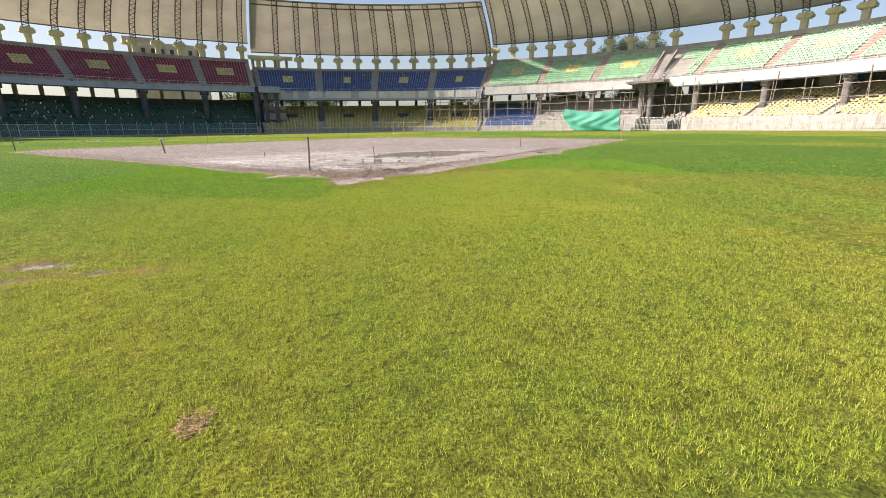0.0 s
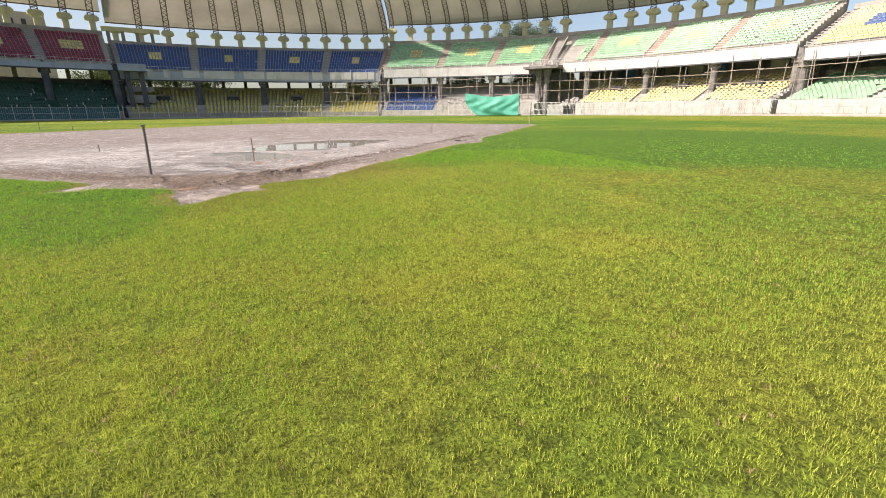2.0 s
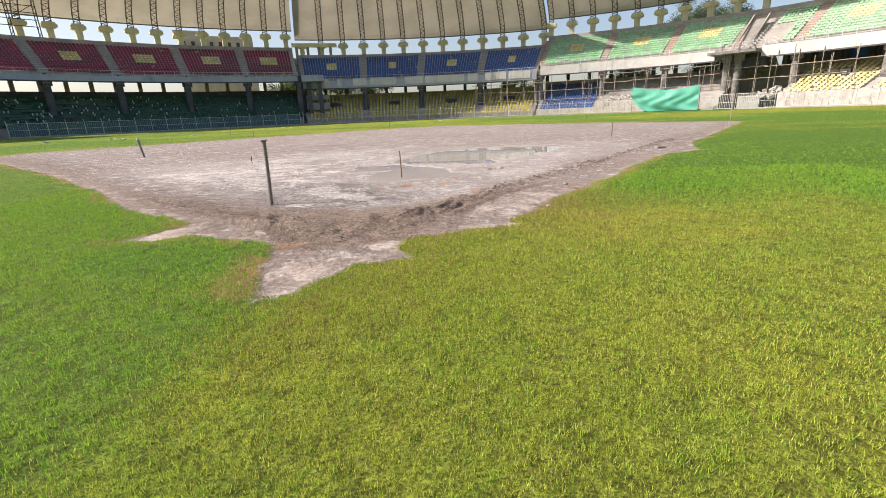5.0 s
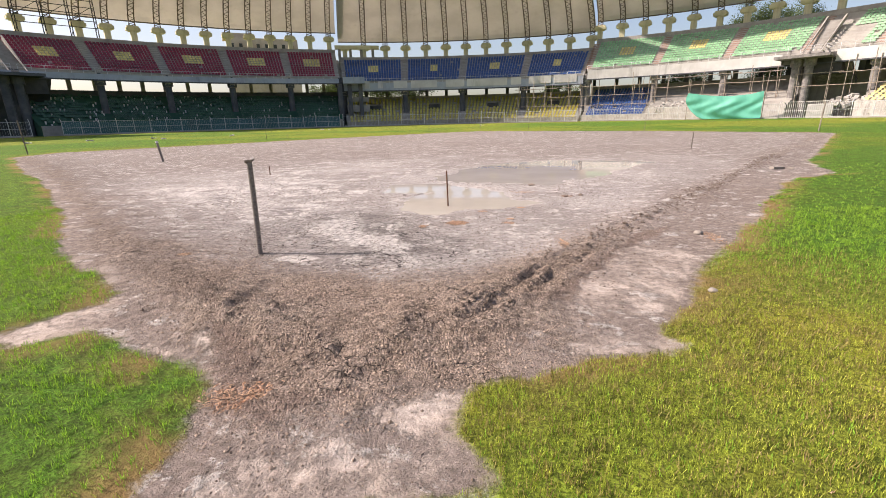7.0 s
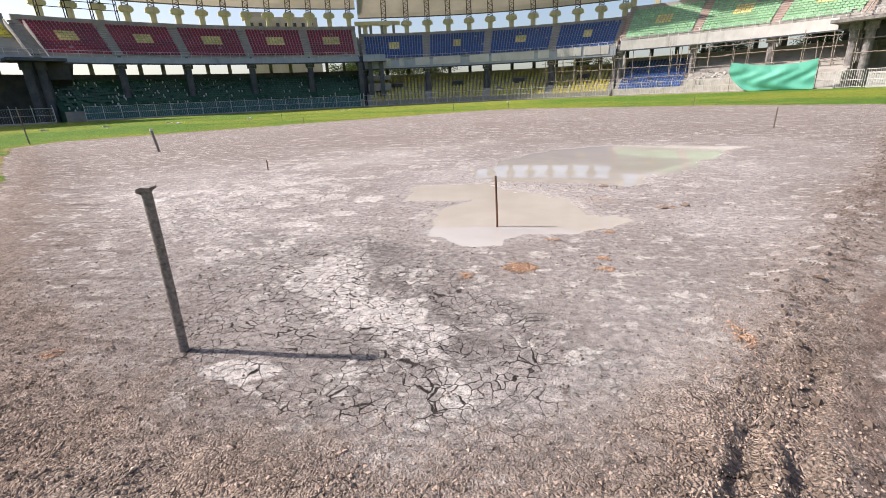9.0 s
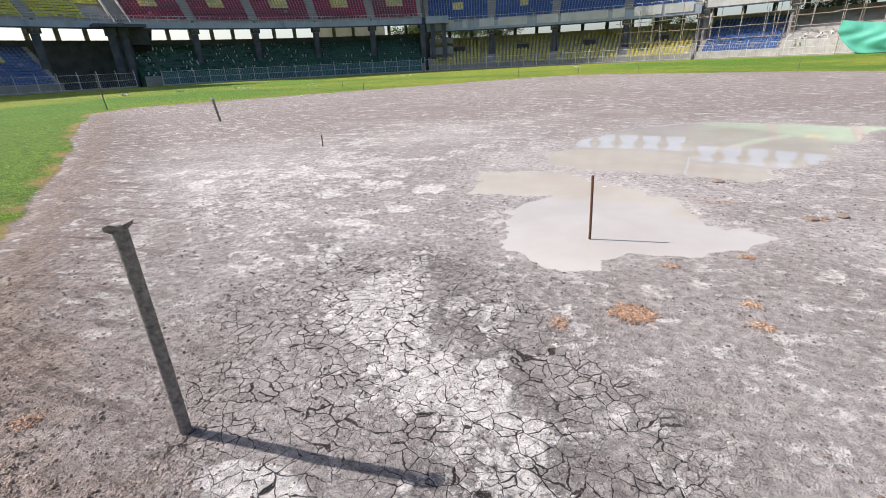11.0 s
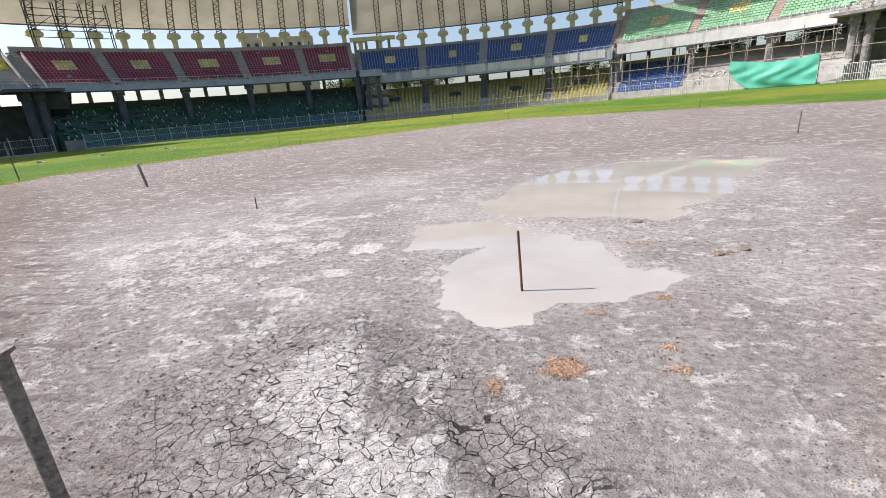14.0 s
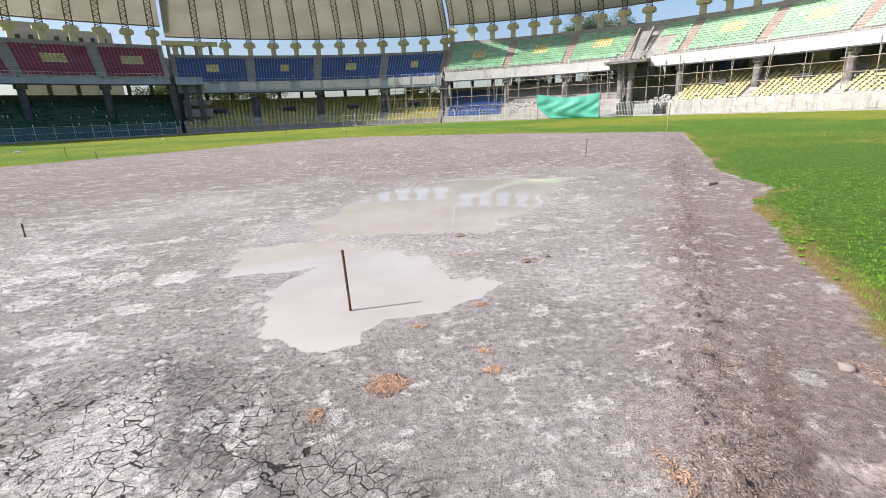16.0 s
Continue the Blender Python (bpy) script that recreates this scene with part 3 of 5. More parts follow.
def lushness(x, y):
    """0 for thin yellow turf, 1 for deep green turf."""
    ragged = fractal(x, y, 0.35, 4, 44)
    far = np.clip(0.45 + 1.6 * fractal(x, y, 0.05, 3, 40) + 0.7 * ragged, 0, 1) * np.clip((np.hypot(x, y - 8) - 16) / 12, 0, 1)
    right = np.clip((blob(x, y, 14.5, 18.5, 11.0, 11.5, 0.0) + 0.22 * ragged) * 5, 0, 1)
    left = np.clip(0.5 + (signed_depth(x, y, LUSH_WEST) + 0.55 * ragged) * 1.2, 0, 0.85)
    left = np.maximum(left, np.clip((blob(x, y, -2.6, 10.7, 1.5, 1.1) + 0.3 * ragged) * 4, 0, 1))
    left = np.maximum(left, np.clip(1.5 - seg_distance(x, y, [(-10.0, 11.5), (-32.0, 28.0)]) / 5.5 + 0.5 * ragged, 0, 1))
    right = np.maximum(right, np.clip(1.3 - seg_distance(x, y, [(3.9, 14.6), (5.6, 16.2), (9.0, 20.5), (13.5, 27.0)]) / 2.2 + 0.4 * ragged, 0, 1))
    spots = np.clip((blob(x, y, 4.7, 4.6, 1.3, 0.5) + 0.4 * ragged) * 2, 0, 0.3)
    mild = np.clip(0.22 + 0.9 * fractal(x, y, 0.28, 4, 47), 0, 0.28)
    return np.maximum.reduce([far, right, left, spots, mild])


def build_ground():
    xs = axis(-900, -4.5, 3.5, 900, 0.035, 1.035)
    ys = axis(-900, 9.3, 18.0, 900, 0.035, 1.035)
    x, y = np.meshgrid(xs, ys, indexing="ij")
    z, cd, bank, wet = ground_height(x, y)
    nx, ny = x.shape
    me = bpy.data.meshes.new("ground")
    me.vertices.add(nx * ny)
    me.vertices.foreach_set("co", np.stack([x, y, z], -1).astype(np.float32).ravel())
    i = np.arange(nx * ny).reshape(nx, ny)
    q = np.stack([i[:-1, :-1], i[1:, :-1], i[1:, 1:], i[:-1, 1:]], -1).reshape(-1, 4)
    me.loops.add(q.size)
    me.polygons.add(len(q))
    me.loops.foreach_set("vertex_index", q.ravel().astype(np.int32))
    me.polygons.foreach_set("loop_start", np.arange(0, q.size, 4, dtype=np.int32))
    me.polygons.foreach_set("use_smooth", np.ones(len(q), bool))
    me.update(calc_edges=True)
    lush = lushness(x, y)
    soft = lambda d, w: np.clip(0.5 + d / (2 * w), 0, 1)
    ribbon = soft(signed_depth(x, y, CRUST_RIBBON) + 0.05, 0.3) * 1.1 - 0.05
    field = soft(signed_depth(x, y, CRUST_FIELD), 0.9) * 0.55
    crust = np.maximum(np.maximum(ribbon, field), 0.45 * np.exp(-(seg_distance(x, y, CRUST) / 1.0) ** 2))
    for bx, by, rx, ry in CRUST_SPOTS:
        crust = np.maximum(crust, np.clip(blob(x, y, bx, by, rx, ry) * 2 + 0.7, 0, 1.2))
    cracked = soft(signed_depth(x, y, CRACKED), 0.55)
    gran = soft(signed_depth(x, y, CRUMBLY), 0.5) * np.clip(1.3 - np.hypot(x + 0.6, y - 12.0) / 5, np.where(x < -3.5, 0.72, 0.5), 1)
    pale = np.maximum.reduce([soft(signed_depth(x, y, q), 0.16) for q in DRIED_MUD])
    mire = np.maximum.reduce([soft(signed_depth(x, y, q), 0.12) for q in MIRE])
    damp = np.maximum.reduce([soft(signed_depth(x, y, q), 0.25) for q in DAMP])
    furrow = np.clip(1.2 - seg_distance(x, y, [(-3.4, 13.3), (-6.2, 15.6), (-11.0, 19.8), (-20.0, 27.5)]) / 1.1, 0, 1) * np.clip((cd - 0.3) / 0.4, 0, 1)
    earth = np.clip((np.hypot(x + 1, y - 14) - 7) / 13, 0, 0.75)
    for name, values in (("clay", cd), ("earth", earth), ("wet", wet), ("lush", lush), ("crust", crust), ("cracked", cracked), ("gran", gran), ("pale", pale), ("mire", mire), ("damp", damp), ("furrow", furrow)):
        at = me.attributes.new(name, "FLOAT", "POINT")
        at.data.foreach_set("value", values.astype(np.float32).ravel())
    me.materials.append(GROUND)
    return tagged(new("ground", me), "sports turf with a square plot of cracked clay", "ground", kind="structure")


build_ground()
wv = [(-3.2, 15.4, WATER_Z), (5.2, 15.4, WATER_Z), (5.2, 25.6, WATER_Z), (-3.2, 25.6, WATER_Z)]
puddle = mesh_object("puddle", wv, [(0, 1, 2, 3)], WATER)
tagged(puddle, "shallow milky rain puddle lying on the clay", "puddle", kind="structure")


# ---- the bowl of grandstands ----
R_FENCE, R_LOW0, R_LOW1, R_COL, R_FRONT, R_TOP, R_PIER = 77.0, 79.5, 93.0, 85.6, 84.2, 98.0, 102.3
Z_LOW0, Z_PAR, Z_TOP, Z_WALL, Z_CAP = 2.3, 11.6, 17.9, 18.8, 22.4
ROWS_UP, ROWS_LOW = 14, 13


def terrace(prof0, prof1, rows):
    """Stepped profile from (r, z) to (r, z), closed below."""
    (r0, z0), (r1, z1) = prof0, prof1
    dr, dz = (r1 - r0) / rows, (z1 - z0) / rows
    top = []
    for i in range(rows):
        top += [(r0 + i * dr, z0 + i * dz), (r0 + (i + 1) * dr, z0 + i * dz)]
    top.append((r1, z1))
    return top


def seat_block(name, az0, az1, prof0, prof1, rows, material, keep, parent, label, pitch=0.6):
    """Rows of shell seats between two azimuths; keep(u, i) chooses by the place along the bay in metres from its middle and the row."""
    (r0, z0), (r1, z1) = prof0, prof1
    dr, dz = (r1 - r0) / rows, (z1 - z0) / rows
    v, f = [], []
    n = int(radians(az1 - az0) * (r0 + r1) / 2 / pitch)
    shape = ((-0.02, 0.28), (0.0, 0.34), (0.38, 0.32), (0.43, 0.66), (0.49, 0.66), (0.45, 0.26))
    for i in range(rows):
        r = r0 + (i + 0.4) * dr
        z = z0 + i * dz
        for j in range(n):
            c = j - (n - 1) / 2
            if not keep(c * pitch, i, j):
                continue
            u = radians(az1 - az0) * r * c / n
            k = len(v)
            for side in (-0.24, 0.24):
                az = (az0 + az1) / 2 + math.degrees((u + side) / r)
                v += [P(az, r + a - 0.1, z + b) for a, b in shape]
            f += [(k + q, k + (q + 1) % 6, k + 6 + (q + 1) % 6, k + 6 + q) for q in range(6)]
            f += [tuple(k + 5 - q for q in range(6)), tuple(k + 6 + q for q in range(6))]
    if not v:
        return
    return tagged(mesh_object(name, v, f, material, parent, label), kind="stuff")


def grandstand(name, label, bays, kz, upper, patch, lower, fascia, column_mat, patch_half, stair_bay=None, tall=False):
    """One coloured section of the two-tier stand. bays: azimuths of its column lines; lower: seat colour of each bay or None."""
    st = thing(name, label, "grandstand")
    a0, a1 = bays[0], bays[-1]
    Z = lambda z: z * kz
    Z_SOFFIT, Z_BEAM, Z_LOW1 = (9.75, 8.3, 7.3) if tall else (8.9, 7.7, 6.8)
    low_mat = GREEN_STEP if lower[0] == "dkgreen" else STEP_CONCRETE
    up0, up1 = (R_FRONT + 0.5, Z(Z_PAR - 0.5)), (R_TOP, Z(Z_TOP))
    lo1 = (R_LOW1, Z(Z_LOW1))

    def front(b):
        """Front edge of the lower terrace of one bay."""
        low = {"dull_yellow": 0.9, "blue": 1.1, "dkgreen": 1.5}
        return (R_LOW0, Z(low.get(lower[b], Z_LOW0)))

    n = max(2, round(a1 - a0))
    s = Soup()
    prof = terrace(up0, up1, ROWS_UP) + [(R_TOP + 0.4, Z(Z_WALL)), (R_TOP + 0.9, Z(Z_WALL)), (R_TOP + 0.9, Z(Z_TOP - 1.4)), (R_FRONT + 0.5, Z(Z_SOFFIT))]
    s.sweep(prof, a0, a1, n)
    s.done("upper_terrace", STEP_CONCRETE, st)
    s = Soup()
    s.sweep([(R_TOP + 0.1, Z(Z_TOP + 0.02)), (R_TOP + 0.35, Z(Z_WALL + 0.02)), (R_TOP + 0.12, Z(Z_WALL + 0.02)), (R_TOP - 0.12, Z(Z_TOP + 0.02))], a0, a1, n)
    s.done("rear_wall_band", CONCRETE, st)
    for b, (lo, hi) in enumerate(zip(bays, bays[1:])):
        if stair_bay is not None and b == stair_bay:
            continue
        lo0 = front(b)
        s = Soup()
        s.sweep(terrace(lo0, lo1, ROWS_LOW) + [(R_LOW1 + 0.1, 0.0), (R_LOW0, 0.0)], lo, hi, 8)
        s.done("lower_terrace", low_mat, st)
        s = Soup()
        s.sweep([(R_LOW0 - 0.28, 0.0), (R_LOW0 - 0.03, 0.0), (R_LOW0 - 0.03, lo0[1] + 0.2), (R_LOW0 - 0.28, lo0[1] + 0.2)], lo, hi, 8)
        s.done("front_wall", RUBBLE_PLASTER if fascia is WHITE_PAINT else CONCRETE, st)
    # parapet wall with a thin dark drip edge
    s = Soup()
    runs = [(a0 + 0.05, a1 - 0.05)] if upper != "green" else [(a0 + 0.05, 41.6), (46.7, a1 - 0.05)]
    for lo, hi in runs:
        s.sweep([(R_FRONT, Z(Z_SOFFIT)), (R_FRONT + 0.3, Z(Z_SOFFIT)), (R_FRONT + 0.3, Z(Z_PAR - 0.9)), (R_FRONT, Z(Z_PAR - 0.9))], lo, hi, max(2, round(hi - lo)))
    s.done("parapet", fascia, st)
    s = Soup()
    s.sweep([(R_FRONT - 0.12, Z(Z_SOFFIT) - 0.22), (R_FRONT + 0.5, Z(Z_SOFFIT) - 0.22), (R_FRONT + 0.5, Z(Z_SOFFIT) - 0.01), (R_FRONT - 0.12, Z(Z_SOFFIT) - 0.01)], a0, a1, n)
    s.done("edge_beam", DARK_COLUMN_AND_SHADE, st)
    # guard rail on the parapet
    s = Soup()
    zt = Z(Z_PAR - 0.9)
    m = max(2, int((a1 - a0) / 1.2))
    for i in range(m + 1):
        az = a0 + (a1 - a0) * i / m
        s.rod(P(az, R_FRONT + 0.15, zt), P(az, R_FRONT + 0.15, zt + 1.0), 0.05, 4)
    for h in (0.5, 1.0):
        s.tube([P(a0 + (a1 - a0) * i / m, R_FRONT + 0.15, zt + h) for i in range(m + 1)], 0.035, 4)
    s.done("guard_rail", GALV, st)
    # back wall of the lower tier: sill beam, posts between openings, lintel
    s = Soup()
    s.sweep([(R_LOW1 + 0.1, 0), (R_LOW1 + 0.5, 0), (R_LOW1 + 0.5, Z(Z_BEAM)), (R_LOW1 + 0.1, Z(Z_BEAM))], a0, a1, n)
    # tall stands: the shade on this wall is put into its dark colour
    s.done("lower_rear_wall", DARK_COLUMN_AND_SHADE if tall else CONCRETE_RAW, st)
    for lo, hi in zip(bays, bays[1:]):
        k = 3
        for j in range(k):
            az = lo + (hi - lo) * (j + 0.1) / k
            q = Soup()
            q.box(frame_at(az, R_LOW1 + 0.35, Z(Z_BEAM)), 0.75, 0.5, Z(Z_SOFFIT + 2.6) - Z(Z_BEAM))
            q.done("opening_post", CONCRETE if tall else DARK_COLUMN_AND_SHADE, st)
    # columns with raking beams under the upper tier
    for az in bays:
        q = Soup()
        q.rod(P(az, R_COL, 0), P(az, R_COL, Z(Z_SOFFIT) - 0.2), 0.62, 14)
        col_ob = q.done("column", column_mat, st, smooth=False)
        q = Soup()
        q.rod(P(az, R_COL, Z(Z_SOFFIT) - 0.9), P(az, R_COL, Z(Z_SOFFIT) + 1.2), 0.95, 14)
        q.done("capital", column_mat, col_ob)
        q = Soup()
        q.sweep([(R_COL - 1, Z(Z_SOFFIT) - 0.25), (R_TOP, Z(Z_TOP - 1.6)), (R_TOP, Z(Z_TOP - 2.9)), (R_COL - 0.6, Z(Z_SOFFIT) - 1.0)], az - 0.35, az + 0.35, 1)
        q.done("raking_beam", CONCRETE, st)
    # seats, bay by bay, with stairs on the column lines
    rng = random.Random(len(name) * 7 + int(abs(a0)))
    for b, (lo, hi) in enumerate(zip(bays, bays[1:])):
        g = 0.55
        rows_lim = ROWS_UP - 1
        is_stair = stair_bay is not None and b == stair_bay
        holes = {(rng.randrange(30), rng.randrange(14)) for _ in range(3)}
        inp = lambda u, i: abs(u) < patch_half and (4 if patch_half > 2 else 5) <= i <= (9 if patch_half > 2 else 8)
        cut = (lambda u, i: u < -0.5 or (u < 2.2 and i < 7)) if is_stair else (lambda u, i: False)
        if name == "yellow_grandstand_west" and is_stair:
            cut = lambda u, i: u > 1.5 and i < 5
        seat_block("upper_seat", lo + g, hi - g, up0, up1, rows_lim, SEAT[upper], lambda u, i, j: (is_stair or not inp(u, i)) and not cut(u, i) and (j, i) not in holes, st, "")
        if not is_stair:
            seat_block("patch_seat", lo + g, hi - g, up0, up1, rows_lim, SEAT[patch], lambda u, i, j: inp(u, i), st, "square of %s seats" % patch)
        col = lower[b]
        lo0 = front(b)
        if col:
            pc = "yellow" if col == "blue" and kz == 1.0 and lo < 0 else None
            vent = "yellow" in col
            inq = lambda u, i: (pc or vent) and abs(u) < 1.3 and 7 <= i <= 9
            miss = 0.12 + 0.3 * max(0, min(1, (-lo - 28) / 30)) if col == "dkgreen" else 0.03
            pitch = 0.8 if vent else 0.6
            gone = {(i, j) for i in range(ROWS_LOW) for j in range(40) if rng.random() < miss}
            seat_block("lower_seat", lo + g, hi - g, lo0, lo1, ROWS_LOW, SEAT[col], lambda u, i, j: not inq(u, i) and (i, j) not in gone, st, "", pitch)
            if pc:
                seat_block("patch_seat", lo + g, hi - g, lo0, lo1, ROWS_LOW, SEAT[pc], lambda u, i, j: inq(u, i), st, "square of %s seats" % pc, pitch)
            # opening without depth: a near-black box gives its inner shade
            if vent:
                rr = lo0[0] + (lo1[0] - lo0[0]) * 7.3 / ROWS_LOW
                zz = lo0[1] + (lo1[1] - lo0[1]) * 7 / ROWS_LOW
                q = Soup()
                q.box(frame_at((lo + hi) / 2, rr, zz), 2.7, 0.9, 1.05)
                q.done("vent_shade_box", WINDOW_DARK, st, "dark box for the shade in a square opening between the seats")
            # seat mounts caught by sun: the bright flecks are given by white stubs
            if col == "dkgreen":
                q = Soup()
                w = radians(hi - lo - 2 * g) * 86.5
                for i, j in sorted(gone):
                    if rng.random() < 0.5 and j < w / 0.6:
                        r = lo0[0] + (lo1[0] - lo0[0]) * (i + 0.5) / ROWS_LOW
                        q.box(frame_at(lo + g + (hi - lo - 2 * g) * (j + 0.5) / (w / 0.6), r, lo0[1] + (lo1[1] - lo0[1]) * i / ROWS_LOW), 0.2, 0.25, 0.5)
                if q.v:
                    tagged(q.done("seat_bracket", WHITE_PAINT, st, "bare seat brackets, white to stand for flecks of sun"), kind="stuff")
        # stair flight beside the column line
        q = Soup()
        steps = ROWS_UP * 2
        for i in range(steps):
            r = up0[0] + (up1[0] - up0[0]) * i / steps
            z = up0[1] + (up1[1] - up0[1]) * (i // 2) / ROWS_UP
            q.box(frame_at(lo, r + 0.24, z + 0.004), 1.3, 0.46, (0.02 if i % 2 == 0 else 0.27) * kz)
        q.done("stair_flight", BROWN_STEP if upper == "green" else CONCRETE, st)
    return st


SECTIONS = [
    ("yellow_grandstand_west", "yellow-seated upper tier over blue seats, two-tier concrete stand", [-92, -84, -76, -68, -60.2], 1.0, "olive", "blue", ["blue", "blue", "blue", None], GREY_FASCIA, DARK_COLUMN_AND_SHADE, 2.4, 3, True),
    ("red_grandstand", "red-seated upper tier over dark green seats, two-tier concrete stand", [-59.6, -52, -44.5, -36.4, -28.3, -20.9], 1.0, "red", "yellow", ["dkgreen"] * 5, GREY_FASCIA, DARK_COLUMN_AND_SHADE, 1.7, None, True),
    ("blue_grandstand", "blue-seated upper tier over yellow seats, lower two-tier stand", [-20.3, -10.6, -1.4, 8.3, 17.4], 0.905, "blue", "yellow", ["dull_yellow"] * 4, GREY_FASCIA, DARK_COLUMN_AND_SHADE, 1.2, None),
    ("green_grandstand", "green-seated upper tier with white parapet, unfinished lower tier", [17.9, 27.1, 35.5, 43.6, 50.1, 58.2, 66.3, 74.7], 1.0, "green", "yellow", ["blue", None, None, None, "yellow", "yellow", "yellow"], WHITE_PAINT, ROUGH_COLUMN, 1.6, 3),
    ("yellow_grandstand_east", "yellow-seated upper tier over green seats, white parapet", [75.4, 83.4, 91], 0.92, "yellow", "blue", ["green", "green"], WHITE_PAINT, ROUGH_COLUMN, 2.0, None),
]
for row in SECTIONS:
    grandstand(*row)

# plain outer wall that closes the ring behind the camera
s = Soup()
s.sweep([(86, 0), (87, 0), (87, 11.5), (86, 11.5)], 91.5, 267.5, 90)
tagged(s.done("wall_south", CONCRETE), "plain weathered concrete boundary wall of the ground", "wall", kind="structure")


# ---- roof piers and canopies ----
def make_pier():
    ob = thing("roof_pier", "cream yellow concrete pier with a broad stepped cap", "pier", "roof piers")
    s = Soup()
    s.box(pose(0, 0, -6), 1.15, 1.1, 7.25)
    s.done("shaft", YELLOW_PIER, ob)
    s = Soup()
    s.box(pose(0, 0, 1.45), 2.7, 1.8, 0.6)
    s.box(pose(0, 0, 1.25), 2.0, 1.5, 0.2)
    s.box(pose(0, 0, 2.05), 2.2, 1.5, 0.35)
    s.done("cap", YELLOW_PIER, ob)
    return ob


def make_truss(profile):
    """A lattice rib with two chords along a (radius, height) curve."""
    ob = thing("roof_truss", "dark rusty lattice steel rib carrying the canopy", "truss", "roof trusses")
    for x in (-0.55, 0.55):
        s = Soup()
        s.tube([(x, r0, z0) for r0, z0 in profile], 0.13, 5)
        s.done("chord", STEEL_DARK, ob)
    s = Soup()
    k = 1
    for (r0, z0), (r1, z1) in zip(profile, profile[1:]):
        for h in (0, 0.5):
            a = (r0 + (r1 - r0) * h, z0 + (z1 - z0) * h)
            b = (r0 + (r1 - r0) * (h + 0.5), z0 + (z1 - z0) * (h + 0.5))
            s.rod((-0.55 * k, *a), (0.55 * k, *b), 0.06, 4)
            k = -k
    tagged(s.done("lacing", STEEL_DARK, ob), kind="stuff")
    return ob


def canopy_curve(n=12):
    """Radius and height relative to the pier cap: rises steeply, then bends in over the seats."""
    out = []
    for i in range(n + 1):
        out.append((-19.5 * (i / n) ** 1.35, 8.6 * (i / n) ** 0.85 + 0.9))
    return out


pier0, truss0 = None, None


def roof(label, azs, kz, az0, az1, covered):
    global pier0, truss0
    cap = Z_CAP * kz
    for az in azs:
        if pier0 is None:
            pier0 = make_pier()
            pier0.matrix_basis = frame_at(az, R_PIER, cap - 2.4)
        else:
            copy_thing(pier0, frame_at(az, R_PIER, cap - 2.4))
        if covered(az):
            if truss0 is None:
                truss0 = make_truss([(0, 0.0), (0, 0.5)] + [(r + 0.0, z) for r, z in canopy_curve()])
                truss0.matrix_basis = frame_at(az, R_PIER - 0.3, cap)
            else:
                copy_thing(truss0, frame_at(az, R_PIER - 0.3, cap))
    ob = thing("roof_canopy", label, "canopy", "canopies")
    cu = [(R_PIER + 0.25 + r, cap + z) for r, z in canopy_curve()]
    s = Soup()
    s.sweep(cu + [(r + 0.08, z + 0.06) for r, z in cu[::-1]], az0, az1)
    sheet = s.done("membrane", CANOPY, ob, smooth=False)
    n = max(2, round((az1 - az0) / 1.5))
    for q, rad in ((cu[0], 0.14), (cu[-1], 0.2), (cu[-2], 0.16)):
        s = Soup()
        s.tube([P(az0 + (az1 - az0) * i / n, q[0] - 0.55, q[1]) for i in range(n + 1)], rad, 5)
        s.done("purlin", STEEL_DARK, sheet)


roof("cream fabric canopy over the red stand on lattice ribs", [-21.6 - 2.7 * i for i in range(14)], 1.0, -60.0, -20.6, lambda a: True)
roof("cream fabric canopy over the blue stand on lattice ribs", [-16.6, -19.4] + [16.9 - 3.03 * i for i in range(11)], 0.905, -20.3, 17.3, lambda a: a > -19)
roof("cream fabric canopy over the green stand on lattice ribs", [17.9 + 2.87 * i for i in range(10)] + [49.6 + 2.64 * i for i in range(10)], 1.0, 17.6, 75.0, lambda a: True)
roof("cream fabric canopy over the yellow stand on lattice ribs", [76.8 + 2.7 * i for i in range(5)], 0.92, 78.0, 89.0, lambda a: a > 78)
roof("cream fabric canopy over the west yellow stand on lattice ribs", [-63.5 - 3.6 * i for i in range(8)], 1.0, -92.0, -66.5, lambda a: a < -66)


